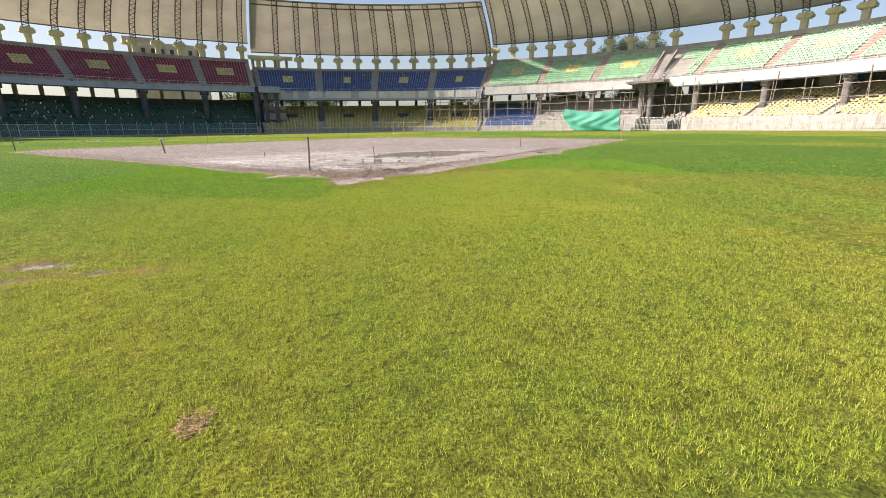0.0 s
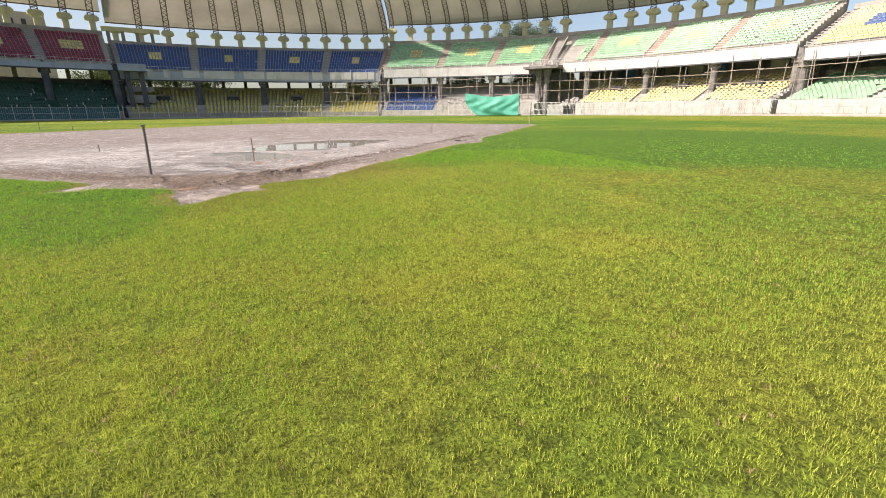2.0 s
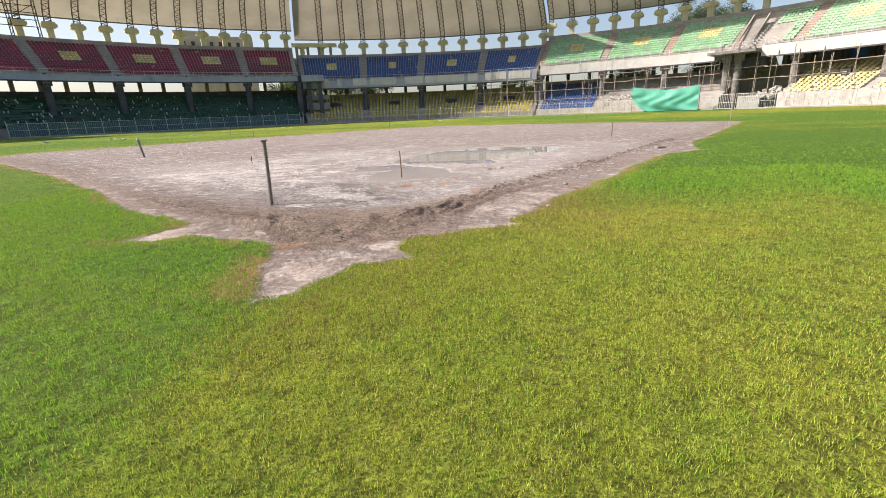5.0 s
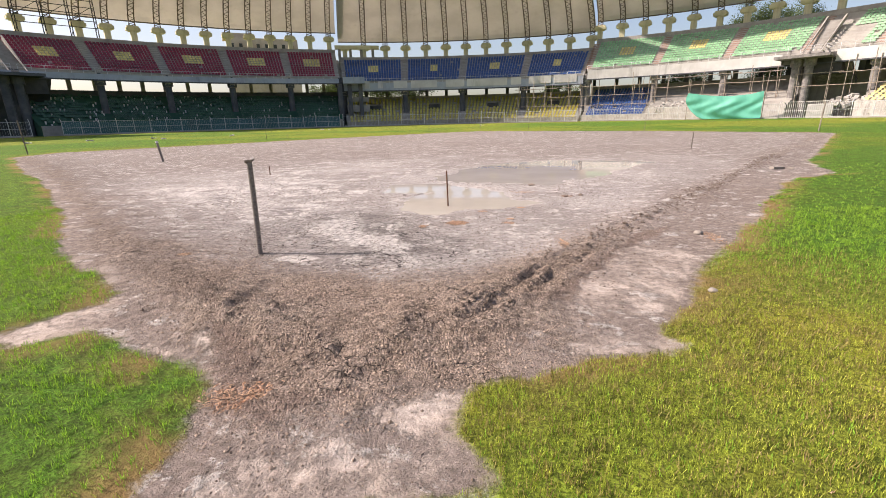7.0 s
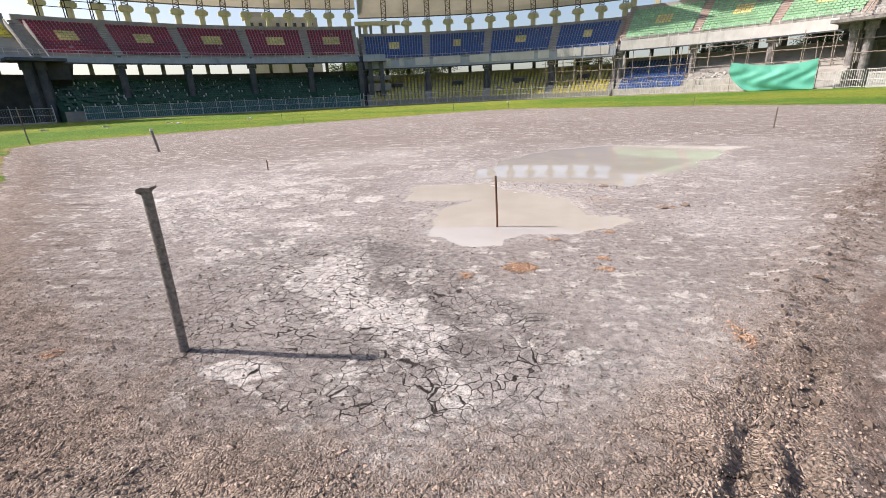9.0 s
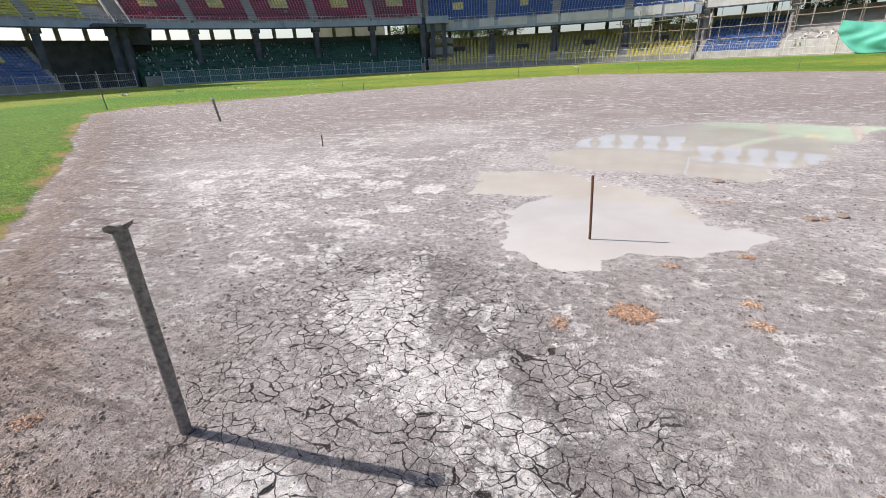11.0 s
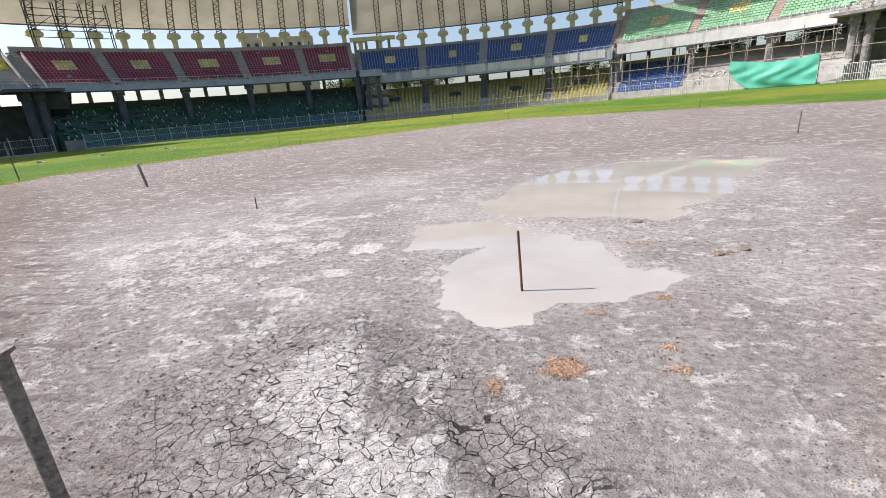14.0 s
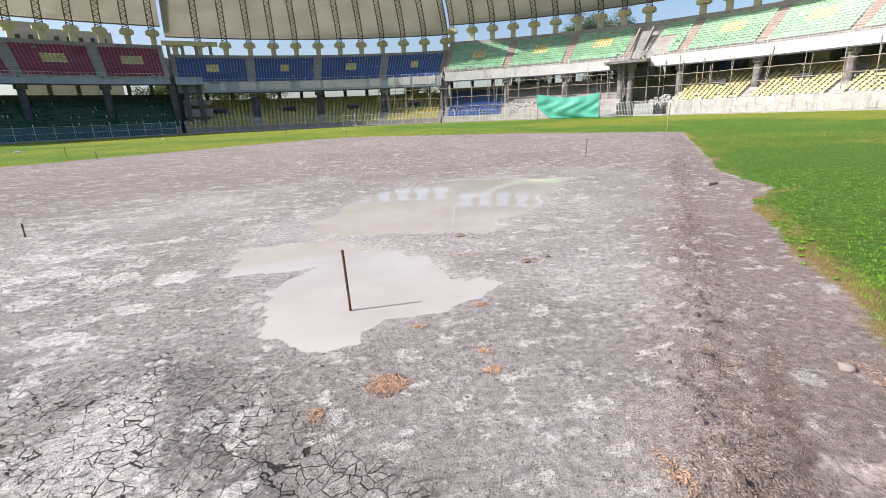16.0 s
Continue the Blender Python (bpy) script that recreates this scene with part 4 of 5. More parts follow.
# ---- stair towers and damaged bays ----
def stair_tower(az, label, raw, inner_shade):
    """Platform and sloping flight between two column lines."""
    ob = thing("stair_tower", label, "stairs")
    s = Soup()
    s.box(frame_at(az - 0.3, R_FRONT - 1.6, 9.6), 7.6, 4.6, 0.45)
    s.done("landing", raw, ob)
    s = Soup()
    s.sweep([(R_FRONT + 0.6, 10.1), (R_FRONT + 0.6, 9.4), (R_FRONT + 6.5, 5.6), (R_FRONT + 7.2, 6.2)], az, az + 3.4, 3)
    s.done("flight", raw, ob)
    for k in range(2):
        s = Soup()
        s.sweep([(R_FRONT - 2.0, 10.45), (R_FRONT - 1.85, 10.45), (R_FRONT + 9, 17.2), (R_FRONT + 9, 16.3)], az - 0.6 + k * 1.6, az - 0.45 + k * 1.6, 1)
        s.done("side_wall", CONCRETE, ob)
    s = Soup()
    for i in range(18):
        s.box(frame_at(az + 0.25, R_FRONT + 0.3 + i * 0.5, 10.45 + i * 0.33), 2.2, 0.5, 0.3)
    s.done("treads", CONCRETE, ob)
    for k in (-1.1, 0.15):
        s = Soup()
        s.rod(P(az + k, R_COL - 2.2, 0), P(az + k, R_COL - 2.2, 10.1), 0.62, 14)
        col_ob = s.done("column", raw, ob)
        s = Soup()
        s.rod(P(az + k, R_COL - 2.2, 8.4), P(az + k, R_COL - 2.2, 10.08), 0.9, 14)
        s.done("capital", raw, col_ob)
    # solid dark block in place of the shaded hollow behind the landing
    s = Soup()
    s.box(frame_at(az + 1.4, R_FRONT + 1.5, 7.0), 4.4, 2.6, 3.4)
    s.done("interior_shade_block", inner_shade, ob)
    return ob


stair_tower(44.4, "raw concrete stair tower with landing between stand bays", ROUGH_COLUMN, WINDOW_DARK)
stair_tower(-60.2, "dark raw concrete stair tower with landing between stand bays", DARK_COLUMN_AND_SHADE, WINDOW_DARK)

# entrance block in the corner between the red and the blue stand
ob = thing("entrance_block", "dark concrete player entrance with a metal gate", "entrance")
for az in (-20.9, -19.4, -17.7):
    s = Soup()
    s.box(frame_at(az, R_FRONT - 0.6, 0), 0.9, 0.9, 9.4)
    s.done("pillar", DARK_COLUMN_AND_SHADE, ob)
s = Soup()
s.box(frame_at(-18.7, R_FRONT - 1.0, 9.5), 4.9, 2.6, 0.5)
s.box(frame_at(-18.7, R_FRONT - 2.1, 10.0), 4.9, 0.3, 0.9)
s.done("balcony", GREY_FASCIA, ob)
for k in range(6):
    s = Soup()
    s.box(frame_at(-19.9 + k * 0.45, R_FRONT - 2.1, 10.9), 0.12, 0.12, 1.1)
    s.done("baluster", DARK_COLUMN_AND_SHADE, ob)
s = Soup()
s.box(frame_at(-18.2, R_FRONT - 0.2, 3.3), 5.2, 0.6, 1.6)
s.box(frame_at(-18.2, R_FRONT + 0.4, 5.6), 5.2, 0.6, 1.0)
s.done("beam", CONCRETE, ob)
s = Soup()
for k in range(9):
    s.rod(P(-18.6 + k * 0.16, R_FRONT - 2, 0), P(-18.6 + k * 0.16, R_FRONT - 2, 2.3), 0.04, 5)
s.rod(P(-18.7, R_FRONT - 2, 2.3), P(-17.2, R_FRONT - 2, 2.3), 0.06, 5)
s.done("gate", STEEL_DARK, ob)

# concrete frame rising behind the corner of the blue stand
ob = thing("concrete_frame", "unfinished cream concrete frame behind the rear wall", "building frame")
s = Soup()
s.box(frame_at(-17.6, R_PIER - 0.5, 19.4), 11.5, 1.2, 0.9)
s.done("ring_beam", YELLOW_PIER, ob)
for az in (-20.2, -18.6, -17.0, -15.3):
    s = Soup()
    s.box(frame_at(az, R_PIER - 0.5, 14), 0.7, 0.7, 5.4)
    s.done("post", CONCRETE, ob)

# white cloth banners hung along the blue parapet
for a, b in ((-17.0, -16.2), (-14.9, -14.1), (-12.4, -10.2), (-9.6, -5.4), (-4.0, -1.0), (-0.6, 5.8), (6.4, 8.0), (9.2, 12.6), (13.0, 16.4)):
    s = Soup()
    s.sweep([(R_FRONT - 0.10, 8.5), (R_FRONT - 0.05, 8.5), (R_FRONT - 0.05, 10.1), (R_FRONT - 0.10, 10.1)], a, b, 3)
    tagged(s.done("banner", WHITE_PAINT), "plain white cloth banner hung on the blue stand's parapet", "banner", "parapet banners")


# ---- perimeter fence ----
def fence(a0, a1, cloth, label):
    ob = thing("perimeter_fence", label, "fence", "perimeter fence")
    n = max(2, round((a1 - a0) / 1.9))
    for i in range(n + 1):
        az = a0 + (a1 - a0) * i / n
        s = Soup()
        s.rod(P(az, R_FENCE, 0), P(az, R_FENCE, 2.45), 0.055, 6)
        post_ob = s.done("post", GALV, ob)
        s = Soup()
        s.rod(P(az, R_FENCE, 2.43), P(az, R_FENCE + 0.4, 2.8), 0.045, 5)
        s.done("arm", GALV, post_ob)
    for h in (0.25, 1.3, 2.35):
        s = Soup()
        s.tube([P(a0 + (a1 - a0) * i / n, R_FENCE, h) for i in range(n + 1)], 0.03, 4)
        s.done("rail", GALV, ob)
    s = Soup()
    m = int(radians(a1 - a0) * R_FENCE / 0.3)
    for i in range(m):
        az = a0 + (a1 - a0) * (i + 0.5) / m
        s.rod(P(az, R_FENCE, 0.1), P(az, R_FENCE, 2.35), 0.012, 3)
    tagged(s.done("wire_bar", GALV, ob), kind="stuff")
    s = Soup()
    s.sweep([(R_FENCE - 0.15, 0.0), (R_FENCE + 0.15, 0.0), (R_FENCE + 0.15, 0.22), (R_FENCE - 0.15, 0.22)], a0, a1)
    s.done("kerb", CONCRETE_RAW, ob)
    if cloth:
        s = Soup()
        s.sweep([(R_FENCE + 0.08, 0.2), (R_FENCE + 0.1, 0.2), (R_FENCE + 0.1, 2.2), (R_FENCE + 0.08, 2.2)], a0, a1)
        s.done("shade_cloth", CLOTH, ob, "teal shade cloth")


fence(-92, -61, False, "galvanised wire perimeter fence before the west yellow stand")
fence(-58, -21.5, True, "galvanised perimeter fence backed with teal shade cloth")
fence(-21, 17.5, False, "pale galvanised wire perimeter fence before the blue stand")
fence(18, 43.5, False, "pale galvanised wire perimeter fence before the green stand")
fence(48.5, 91, False, "white sunlit wire perimeter fence on a low kerb")

# double gate in the fence
ob = thing("field_gate", "white double-leaf barred metal gate standing in the fence", "gate")
for k, (a, b) in enumerate(((43.7, 45.9), (46.1, 48.3))):
    leaf = Soup()
    for h in (0.2, 1.2, 2.6):
        leaf.rod(P(a, R_FENCE, h), P(b, R_FENCE, h), 0.05, 5)
    for i in range(12):
        az = a + (b - a) * i / 11
        leaf.rod(P(az, R_FENCE, 0.1), P(az, R_FENCE, 2.6), 0.035, 5)
    leaf.done("leaf", WHITE_PAINT, ob)
s = Soup()
s.sweep([(R_FENCE + 0.6, 0), (R_FENCE + 0.8, 0), (R_FENCE + 0.8, 2.2), (R_FENCE + 0.6, 2.2)], 46.2, 48.6)
s.done("sheet_panel", WHITE_PAINT, ob)

# rubble heaps and broken terrace edges in the unfinished lower tier
rub = random.Random(5)
for az in (28.5, 31.5, 48.8, 50.6, 51.8, 59.5, 67.5, 73.5):
    ob = Soup()
    for _ in range(26):
        r = rub.uniform(79.5, 83.5)
        ob.box(frame_at(az + rub.uniform(-1.2, 1.2), r, 1.6 + (r - 79.5) * 0.36) @ pose(0, 0, 0, rub.uniform(-25, 25), rub.uniform(-25, 25), rub.uniform(0, 90)), rub.uniform(0.3, 1.1), rub.uniform(0.3, 0.7), rub.uniform(0.3, 0.8))
    tagged(ob.done("rubble_heap", STEP_CONCRETE), "heap of broken pale concrete on the lower terrace", "rubble", "rubble heaps", "stuff")

# ---- scaffolding before the right-hand stands ----
def scaffold(a0, a1, label, mat, radius, z1, lifts, step=2.3):
    ob = thing("scaffold", label, "scaffold", "scaffolding")
    rng = random.Random(int(a0 * 10))
    az = a0
    while az <= a1:
        for dr in (0, 1.5):
            s = Soup()
            s.rod(P(az + rng.uniform(-0.2, 0.2), radius + dr, 0), P(az + rng.uniform(-0.35, 0.35), radius + dr, z1 + rng.uniform(-1.2, 1.2)), 0.06, 5)
            s.done("standard", mat, ob)
        az += step * rng.uniform(0.35, 1.3)
    for h in lifts:
        az = a0 - 0.5
        while az < a1:
            nx = min(az + rng.uniform(4, 7), a1 + 0.6)
            s = Soup()
            m = 3
            z = h + rng.uniform(-0.15, 0.15)
            for i in range(m):
                s.rod(P(az + (nx - az) * i / m, radius - 0.1, z), P(az + (nx - az) * (i + 1) / m, radius - 0.1, z + 0.05), 0.06, 5)
            s.done("ledger", mat, ob)
            az = nx - 0.4
    return ob


scaffold(7.6, 27, "weathered pole scaffold in front of the stand columns", SCAFFOLD, 83.0, 9.0, (3.4, 5.3, 7.2))
scaffold(27.5, 42, "weathered pole scaffold behind the green tarpaulin", SCAFFOLD, 83.0, 8.6, (4.6, 6.4, 8.0))
scaffold(44, 66, "weathered pole scaffold across the lower tier openings", SCAFFOLD, 82.6, 9.0, (5.0, 7.0), 3.0)
scaffold(66.5, 84, "weathered pole scaffold before the yellow stand", SCAFFOLD, 82.6, 9.0, (5.2, 7.2), 3.0)


def light_frame(a0, a1, radius, z0, z1):
    """A tall barred steel frame before the canopy."""
    ob = thing("steel_frame", "dark barred steel frame standing before the red canopy", "steel frame")
    for k in range(4):
        az = a0 + (a1 - a0) * k / 3
        s = Soup()
        for d in (-0.12, 0.12):
            s.rod(P(az + d, radius, z0), P(az + d, radius, z1), 0.09, 5)
        for i in range(10):
            z = z0 + (z1 - z0) * i / 10
            s.rod(P(az - 0.12, radius, z), P(az + 0.12, radius, z + (z1 - z0) / 10), 0.04, 4)
        s.done("mast", WINDOW_DARK, ob)
    for i in range(9):
        s = Soup()
        z = z0 + (z1 - z0) * (0.16 + 0.84 * i / 8)
        s.tube([P(a0 + (a1 - a0) * k / 6, radius - 0.15, z) for k in range(7)], 0.075, 5)
        s.done("bar", WINDOW_DARK, ob)
    s = Soup()
    for k in range(3):
        s.rod(P(a0 + (a1 - a0) * k / 3, radius + 0.1, z0 + 3), P(a0 + (a1 - a0) * (k + 1) / 3, radius + 0.1, z0 + 6), 0.05, 4)
    s.done("brace", WINDOW_DARK, ob)


light_frame(-57.2, -49.9, 98.2, 18.7, 30.5)


# ---- green tarpaulin hung in front of the fence ----
def tarpaulin():
    ob = thing("tarpaulin", "large green tarpaulin sagging between poles before the fence", "tarpaulin")
    nu, nv = 60, 26
    v, f = [], []
    for side in (0, 1):
        for i in range(nu + 1):
            u = i / nu
            for j in range(nv + 1):
                w = j / nv
                az = 32.9 + (41.75 - 32.9) * u + (1.1 * (1 - w) ** 2 - 0.35 * math.sin(math.pi * w)) * (1 - u) ** 4
                top = 4.75 - 0.45 * u - 0.55 * math.sin(math.pi * u) ** 1.2 + 0.25 * max(0, u - 0.85) / 0.15
                bot = 0.12 + 0.9 * max(0, 1 - u / 0.25) ** 2
                fold = 0.13 * math.sin(9 * u + 4 * w + 2 * math.sin(5 * w)) * (1 - 0.4 * w) + 0.07 * math.sin(23 * u - 7 * w + 2 * math.sin(6 * w)) + 0.035 * math.sin(41 * u + 11 * w) + 0.35 * math.sin(math.pi * w) * math.sin(math.pi * u)
                v.append(P(az, 76.2 - fold + side * 0.03, bot + (top - bot) * w))
    m = (nu + 1) * (nv + 1)
    for i in range(nu):
        for j in range(nv):
            a = i * (nv + 1) + j
            f.append((a, a + 1, a + nv + 2, a + nv + 1))
            f.append((m + a + nv + 1, m + a + nv + 2, m + a + 1, m + a))
    mesh_object("sheet", v, f, NET, ob, "creased green sheet", True)
    for az, h in ((32.85, 4.9), (37.4, 4.2), (41.8, 4.7)):
        s = Soup()
        s.rod(P(az, 76.6, 0), P(az, 76.6, h), 0.06, 6)
        s.done("pole", SCAFFOLD, ob)


tarpaulin()


# ---- trees and a building behind the bowl ----
def tree(az, r, height, spread, seed, label, bare=False):
    rng = random.Random(seed)
    ob = thing("tree", label, "tree", "trees behind the stands")
    base = Vector(P(az, r, 0))
    s = Soup()
    top = base + Vector((rng.uniform(-0.5, 0.5), rng.uniform(-0.5, 0.5), height * 0.45))
    s.rod(base, top, 0.35, 8, 0.22)
    tips = []
    for _ in range(11):
        w = rng.uniform(0, 2 * math.pi)
        d = Vector((math.cos(w) * spread * rng.uniform(0.3, 0.9), math.sin(w) * spread * rng.uniform(0.3, 0.9), height * rng.uniform(0.15, 0.5)))
        e = top + d
        s.rod(top - Vector((0, 0, rng.uniform(0, height * 0.15))), e, 0.14, 5, 0.04)
        tips.append(e)
        for _ in range(3):
            e2 = e + Vector((rng.uniform(-1, 1), rng.uniform(-1, 1), rng.uniform(-0.3, 1))) * spread * 0.35
            s.rod(e, e2, 0.05, 4, 0.015)
            tips.append(e2)
    s.done("trunk", BARK, ob)
    n = 1500 if bare else 5200
    v, f = [], []
    for _ in range(n):
        c = rng.choice(tips) + Vector((rng.gauss(0, 1), rng.gauss(0, 1), rng.gauss(0, 0.8))) * spread * 0.17
        a = Vector((rng.gauss(0, 1), rng.gauss(0, 1), rng.gauss(0, 1))).normalized() * 0.2
        b = a.orthogonal().normalized() * 0.1
        k = len(v)
        v += [c - a, c + b, c + a, c - b]
        f.append((k, k + 1, k + 2, k + 3))
    tagged(mesh_object("crown", v, f, LEAF, ob), kind="stuff")


for k, (az, r, h, sp) in enumerate(((33.5, 116, 26, 5), (36.5, 118, 27, 5.5), (39.5, 116, 25.5, 4.5), (-19, 104, 11, 5), (-14, 106, 12, 6), (-9, 104, 11.5, 5.5), (12.5, 108, 11, 4), (29, 104, 12, 5), (38, 106, 12, 5), (49, 118, 14, 5), (59, 108, 12, 5), (63, 110, 12, 5), (-22.5, 108, 11, 4), (-80, 108, 11, 4))):
    tree(az, r, h, sp, 100 + k, "broad green tree standing behind the grandstand")

ob = thing("far_building", "pinkish plastered building seen over the red stand", "building")
s = Soup()
s.box(frame_at(-29.5, 150, 0), 22, 10, 28.2)
s.box(frame_at(-32.5, 150, 28.2), 9, 8, 1.5)
s.done("wall", BRICK_BUILDING, ob)
for k in range(8):
    s = Soup()
    s.box(frame_at(-33.3 + k * 1.05, 144.9, 25.0), 1.0, 0.3, 1.4)
    s.done("window", WINDOW_DARK, ob)


# ---- posts and pegs on the field ----
def gz(x, y):
    return float(ground_height(np.array([[x]]), np.array([[y]]))[0][0, 0])


ob = thing("marker_post", "peeling grey metal post with bent flange top in clay", "post")
ob.location = (-2.76, 13.535, 0)
bm = bmesh.new()
rings = []
for i in range(25):
    h = -0.25 + (1.03 + 0.25) * i / 24
    ring = []
    for j in range(14):
        w = 2 * math.pi * j / 14
        r = 0.0285 * (1 + 0.02 * math.sin(5 * h + j)) * (0.96 + 0.04 * math.cos(2 * w))
        ring.append(bm.verts.new((r * math.cos(w) + 0.03 * max(h, 0) + 0.004 * math.sin(3 * h), r * math.sin(w) - 0.012 * max(h, 0), h)))
    rings.append(ring)
for a, b in zip(rings, rings[1:]):
    for j in range(14):
        bm.faces.new((a[j], a[(j + 1) % 14], b[(j + 1) % 14], b[j]))
bm.faces.new(rings[-1])
part("shaft", bm, POST_PAINT, ob, smooth=True)
bm = bmesh.new()
outer, inner, outer2, inner2 = [], [], [], []
for j in range(18):
    w = 2 * math.pi * j / 18
    ro = 0.043 + 0.009 * math.sin(2 * w + 0.5) + 0.004 * math.sin(5 * w)
    zz = 1.03 + 0.006 * math.sin(3 * w) + 0.006 * math.cos(w)
    ox, oy = 0.031, -0.012
    outer.append(bm.verts.new((ox + ro * math.cos(w), oy + ro * math.sin(w), zz)))
    inner.append(bm.verts.new((ox + 0.02 * math.cos(w), oy + 0.02 * math.sin(w), zz - 0.004)))
    outer2.append(bm.verts.new((ox + ro * math.cos(w), oy + ro * math.sin(w), zz - 0.014)))
    inner2.append(bm.verts.new((ox + 0.025 * math.cos(w), oy + 0.025 * math.sin(w), zz - 0.03)))
for j in range(18):
    k = (j + 1) % 18
    bm.faces.new((outer[j], outer[k], inner[k], inner[j]))
    bm.faces.new((outer2[k], outer2[j], inner2[j], inner2[k]))
    bm.faces.new((outer[k], outer[j], outer2[j], outer2[k]))
bm.faces.new(inner)
part("flange", bm, POST_PAINT, ob, "mud-crusted bent flange")


def peg(name, label, x, y, h, r, lean, mat, cap=None):
    ob = thing(name, label, "peg" if h < 1.5 else "pole")
    ob.location = (x, y, 0)
    s = Soup()
    m = 6
    for i in range(m):
        a, b = -0.2 + (h + 0.2) * i / m, -0.2 + (h + 0.2) * (i + 1) / m
        s.rod((lean[0] * max(a, 0), lean[1] * max(a, 0), a), (lean[0] * max(b, 0), lean[1] * max(b, 0), b), r * (1 + 0.06 * (i % 2)), 9)
    s.done("shaft", mat, ob, smooth=False)
    if cap:
        s = Soup()
        s.rod((lean[0] * h, lean[1] * h, h), (lean[0] * h, lean[1] * h, h + 0.07), r * 1.5, 9, r * 1.1)
        s.done("cap", cap, ob)
    return ob


peg("iron_peg", "thin rusty iron rod standing in the puddle", -0.95, 16.39, 0.575, 0.0115, (-0.03, 0.02), RUST)
peg("stump_post", "short broken wooden post with a pale cap", -13.3, 25.65, 0.74, 0.042, (-0.16, 0.0), POST_PAINT, WHITE_PAINT)
peg("iron_peg", "short thin iron rod stuck in dry clay", -6.4, 20.9, 0.24, 0.012, (0.02, 0), RUST)
peg("marker_pole", "slim pale pole standing at the plot's corner", 20.1, 41.2, 1.85, 0.035, (0.04, 0), SCAFFOLD)
peg("marker_pole", "slim dark pole standing on the plot's edge", -25.7, 31.25, 1.85, 0.03, (-0.05, 0), STEEL_DARK)
for x, y, h in ((7.4, 28.1, 0.66), (11.6, 48.3, 0.7), (-15.7, 41.9, 0.5), (-7.4, 57.6, 1.2), (2.8, 55.6, 0.6), (-2.0, 56.9, 0.7), (-19.8, 46.5, 0.7)):
    peg("iron_peg", "thin iron rod marking the clay plot", x, y, h, 0.018, (0.03, 0.0), STEEL_DARK)


# ---- stones, clods and straw ----
def lump_mesh(size, seed, flat=0.6):
    bm = bmesh.new()
    bmesh.ops.create_icosphere(bm, subdivisions=2, radius=size)
    for v in bm.verts:
        v.co *= 1 + 0.35 * noise.noise(v.co / size * 1.3 + Vector((seed, 0, 0)))
        v.co.z = v.co.z * flat + size * flat * 0.5
    return bm


for x, y, sz in ((2.25, 14.52, 0.05), (1.6, 12.6, 0.035)):
    ob = part("stone", lump_mesh(sz, x), STONE, label="small rounded pale stone lying on the bare strip", smooth=True)
    ob.location = (x, y, gz(x, y))
    tagged(ob, category="stone", group="stones")
s = Soup()
s.box(pose(0, 0, 0, 4, 3, 20), 0.34, 0.13, 0.06)
s.box(pose(0.28, -0.05, 0, -8, 6, -35), 0.12, 0.1, 0.05)
ob = s.done("broken_brick", STONE)
ob.location = (6.65, 21.0, gz(6.65, 21.0))
tagged(ob, "broken pale brick lying beside the turf", "brick")
for x, y, sz in ((1.08, 17.25, 0.055), (1.37, 17.37, 0.05), (1.2, 17.3, 0.03), (0.58, 18.62, 0.07)):
    ob = part("clod", lump_mesh(sz, x * 3, 0.4), CLOD, smooth=False)
    ob.location = (x, y, gz(x, y))
    tagged(ob, "dark crumbled soil clod with straw on wet clay", "clod", "clods")


def straw_heap(name, label, x, y, rx, ry, count, seed):
    rng = random.Random(seed)
    v, f = [], []
    for _ in range(count):
        w, d = rng.uniform(0, 2 * math.pi), math.sqrt(rng.random()) * rng.uniform(0.5, 1)
        px, py = rx * d * math.cos(w), ry * d * math.sin(w)
        ln, wd, t = rng.uniform(0.006, 0.02), rng.uniform(0.0015, 0.004), rng.uniform(0, math.pi)
        c, s_ = math.cos(t), math.sin(t)
        z0, z1 = rng.uniform(0.002, 0.008), rng.uniform(0.002, 0.012)
        k = len(v)
        v += [(px - c * ln - s_ * wd, py - s_ * ln + c * wd, z0), (px - c * ln + s_ * wd, py - s_ * ln - c * wd, z0), (px + c * ln + s_ * wd, py + s_ * ln - c * wd, z1), (px + c * ln - s_ * wd, py + s_ * ln + c * wd, z1), (px, py, max(z0, z1) + wd)]
        f += [(k, k + 1, k + 4), (k + 1, k + 2, k + 4), (k + 2, k + 3, k + 4), (k + 3, k, k + 4), (k, k + 3, k + 2, k + 1)]
    ob = mesh_object(name, v, f, STRAW)
    ob.location = (x, y, gz(x, y))
    return tagged(ob, label, "straw", "straw litter", "stuff")


for k, (x, y, rx, ry, c) in enumerate(((-0.68, 15.08, 0.17, 0.15, 520), (-1.13, 14.86, 0.07, 0.1, 80), (0.05, 15.35, 0.08, 0.06, 60), (0.03, 15.07, 0.1, 0.06, 70), (0.25, 16.18, 0.09, 0.05, 70), (-0.36, 15.88, 0.09, 0.04, 60), (0.61, 13.95, 0.07, 0.22, 90), (2.35, 14.35, 0.12, 0.3, 120), (1.1, 17.26, 0.12, 0.07, 60), (0.35, 17.7, 0.35, 0.12, 70))):
    straw_heap("straw_litter", "scatter of orange-brown straw chips on the clay", x, y, rx, ry, c, 40 + k)
straw_heap("straw_litter", "dry brown thatch patch in the turf", -0.54, 0.76, 0.1, 0.13, 160, 62)
straw_heap("straw_litter", "tuft of dry yellow straw lying on the clay", -3.53, 13.35, 0.09, 0.07, 60, 60)
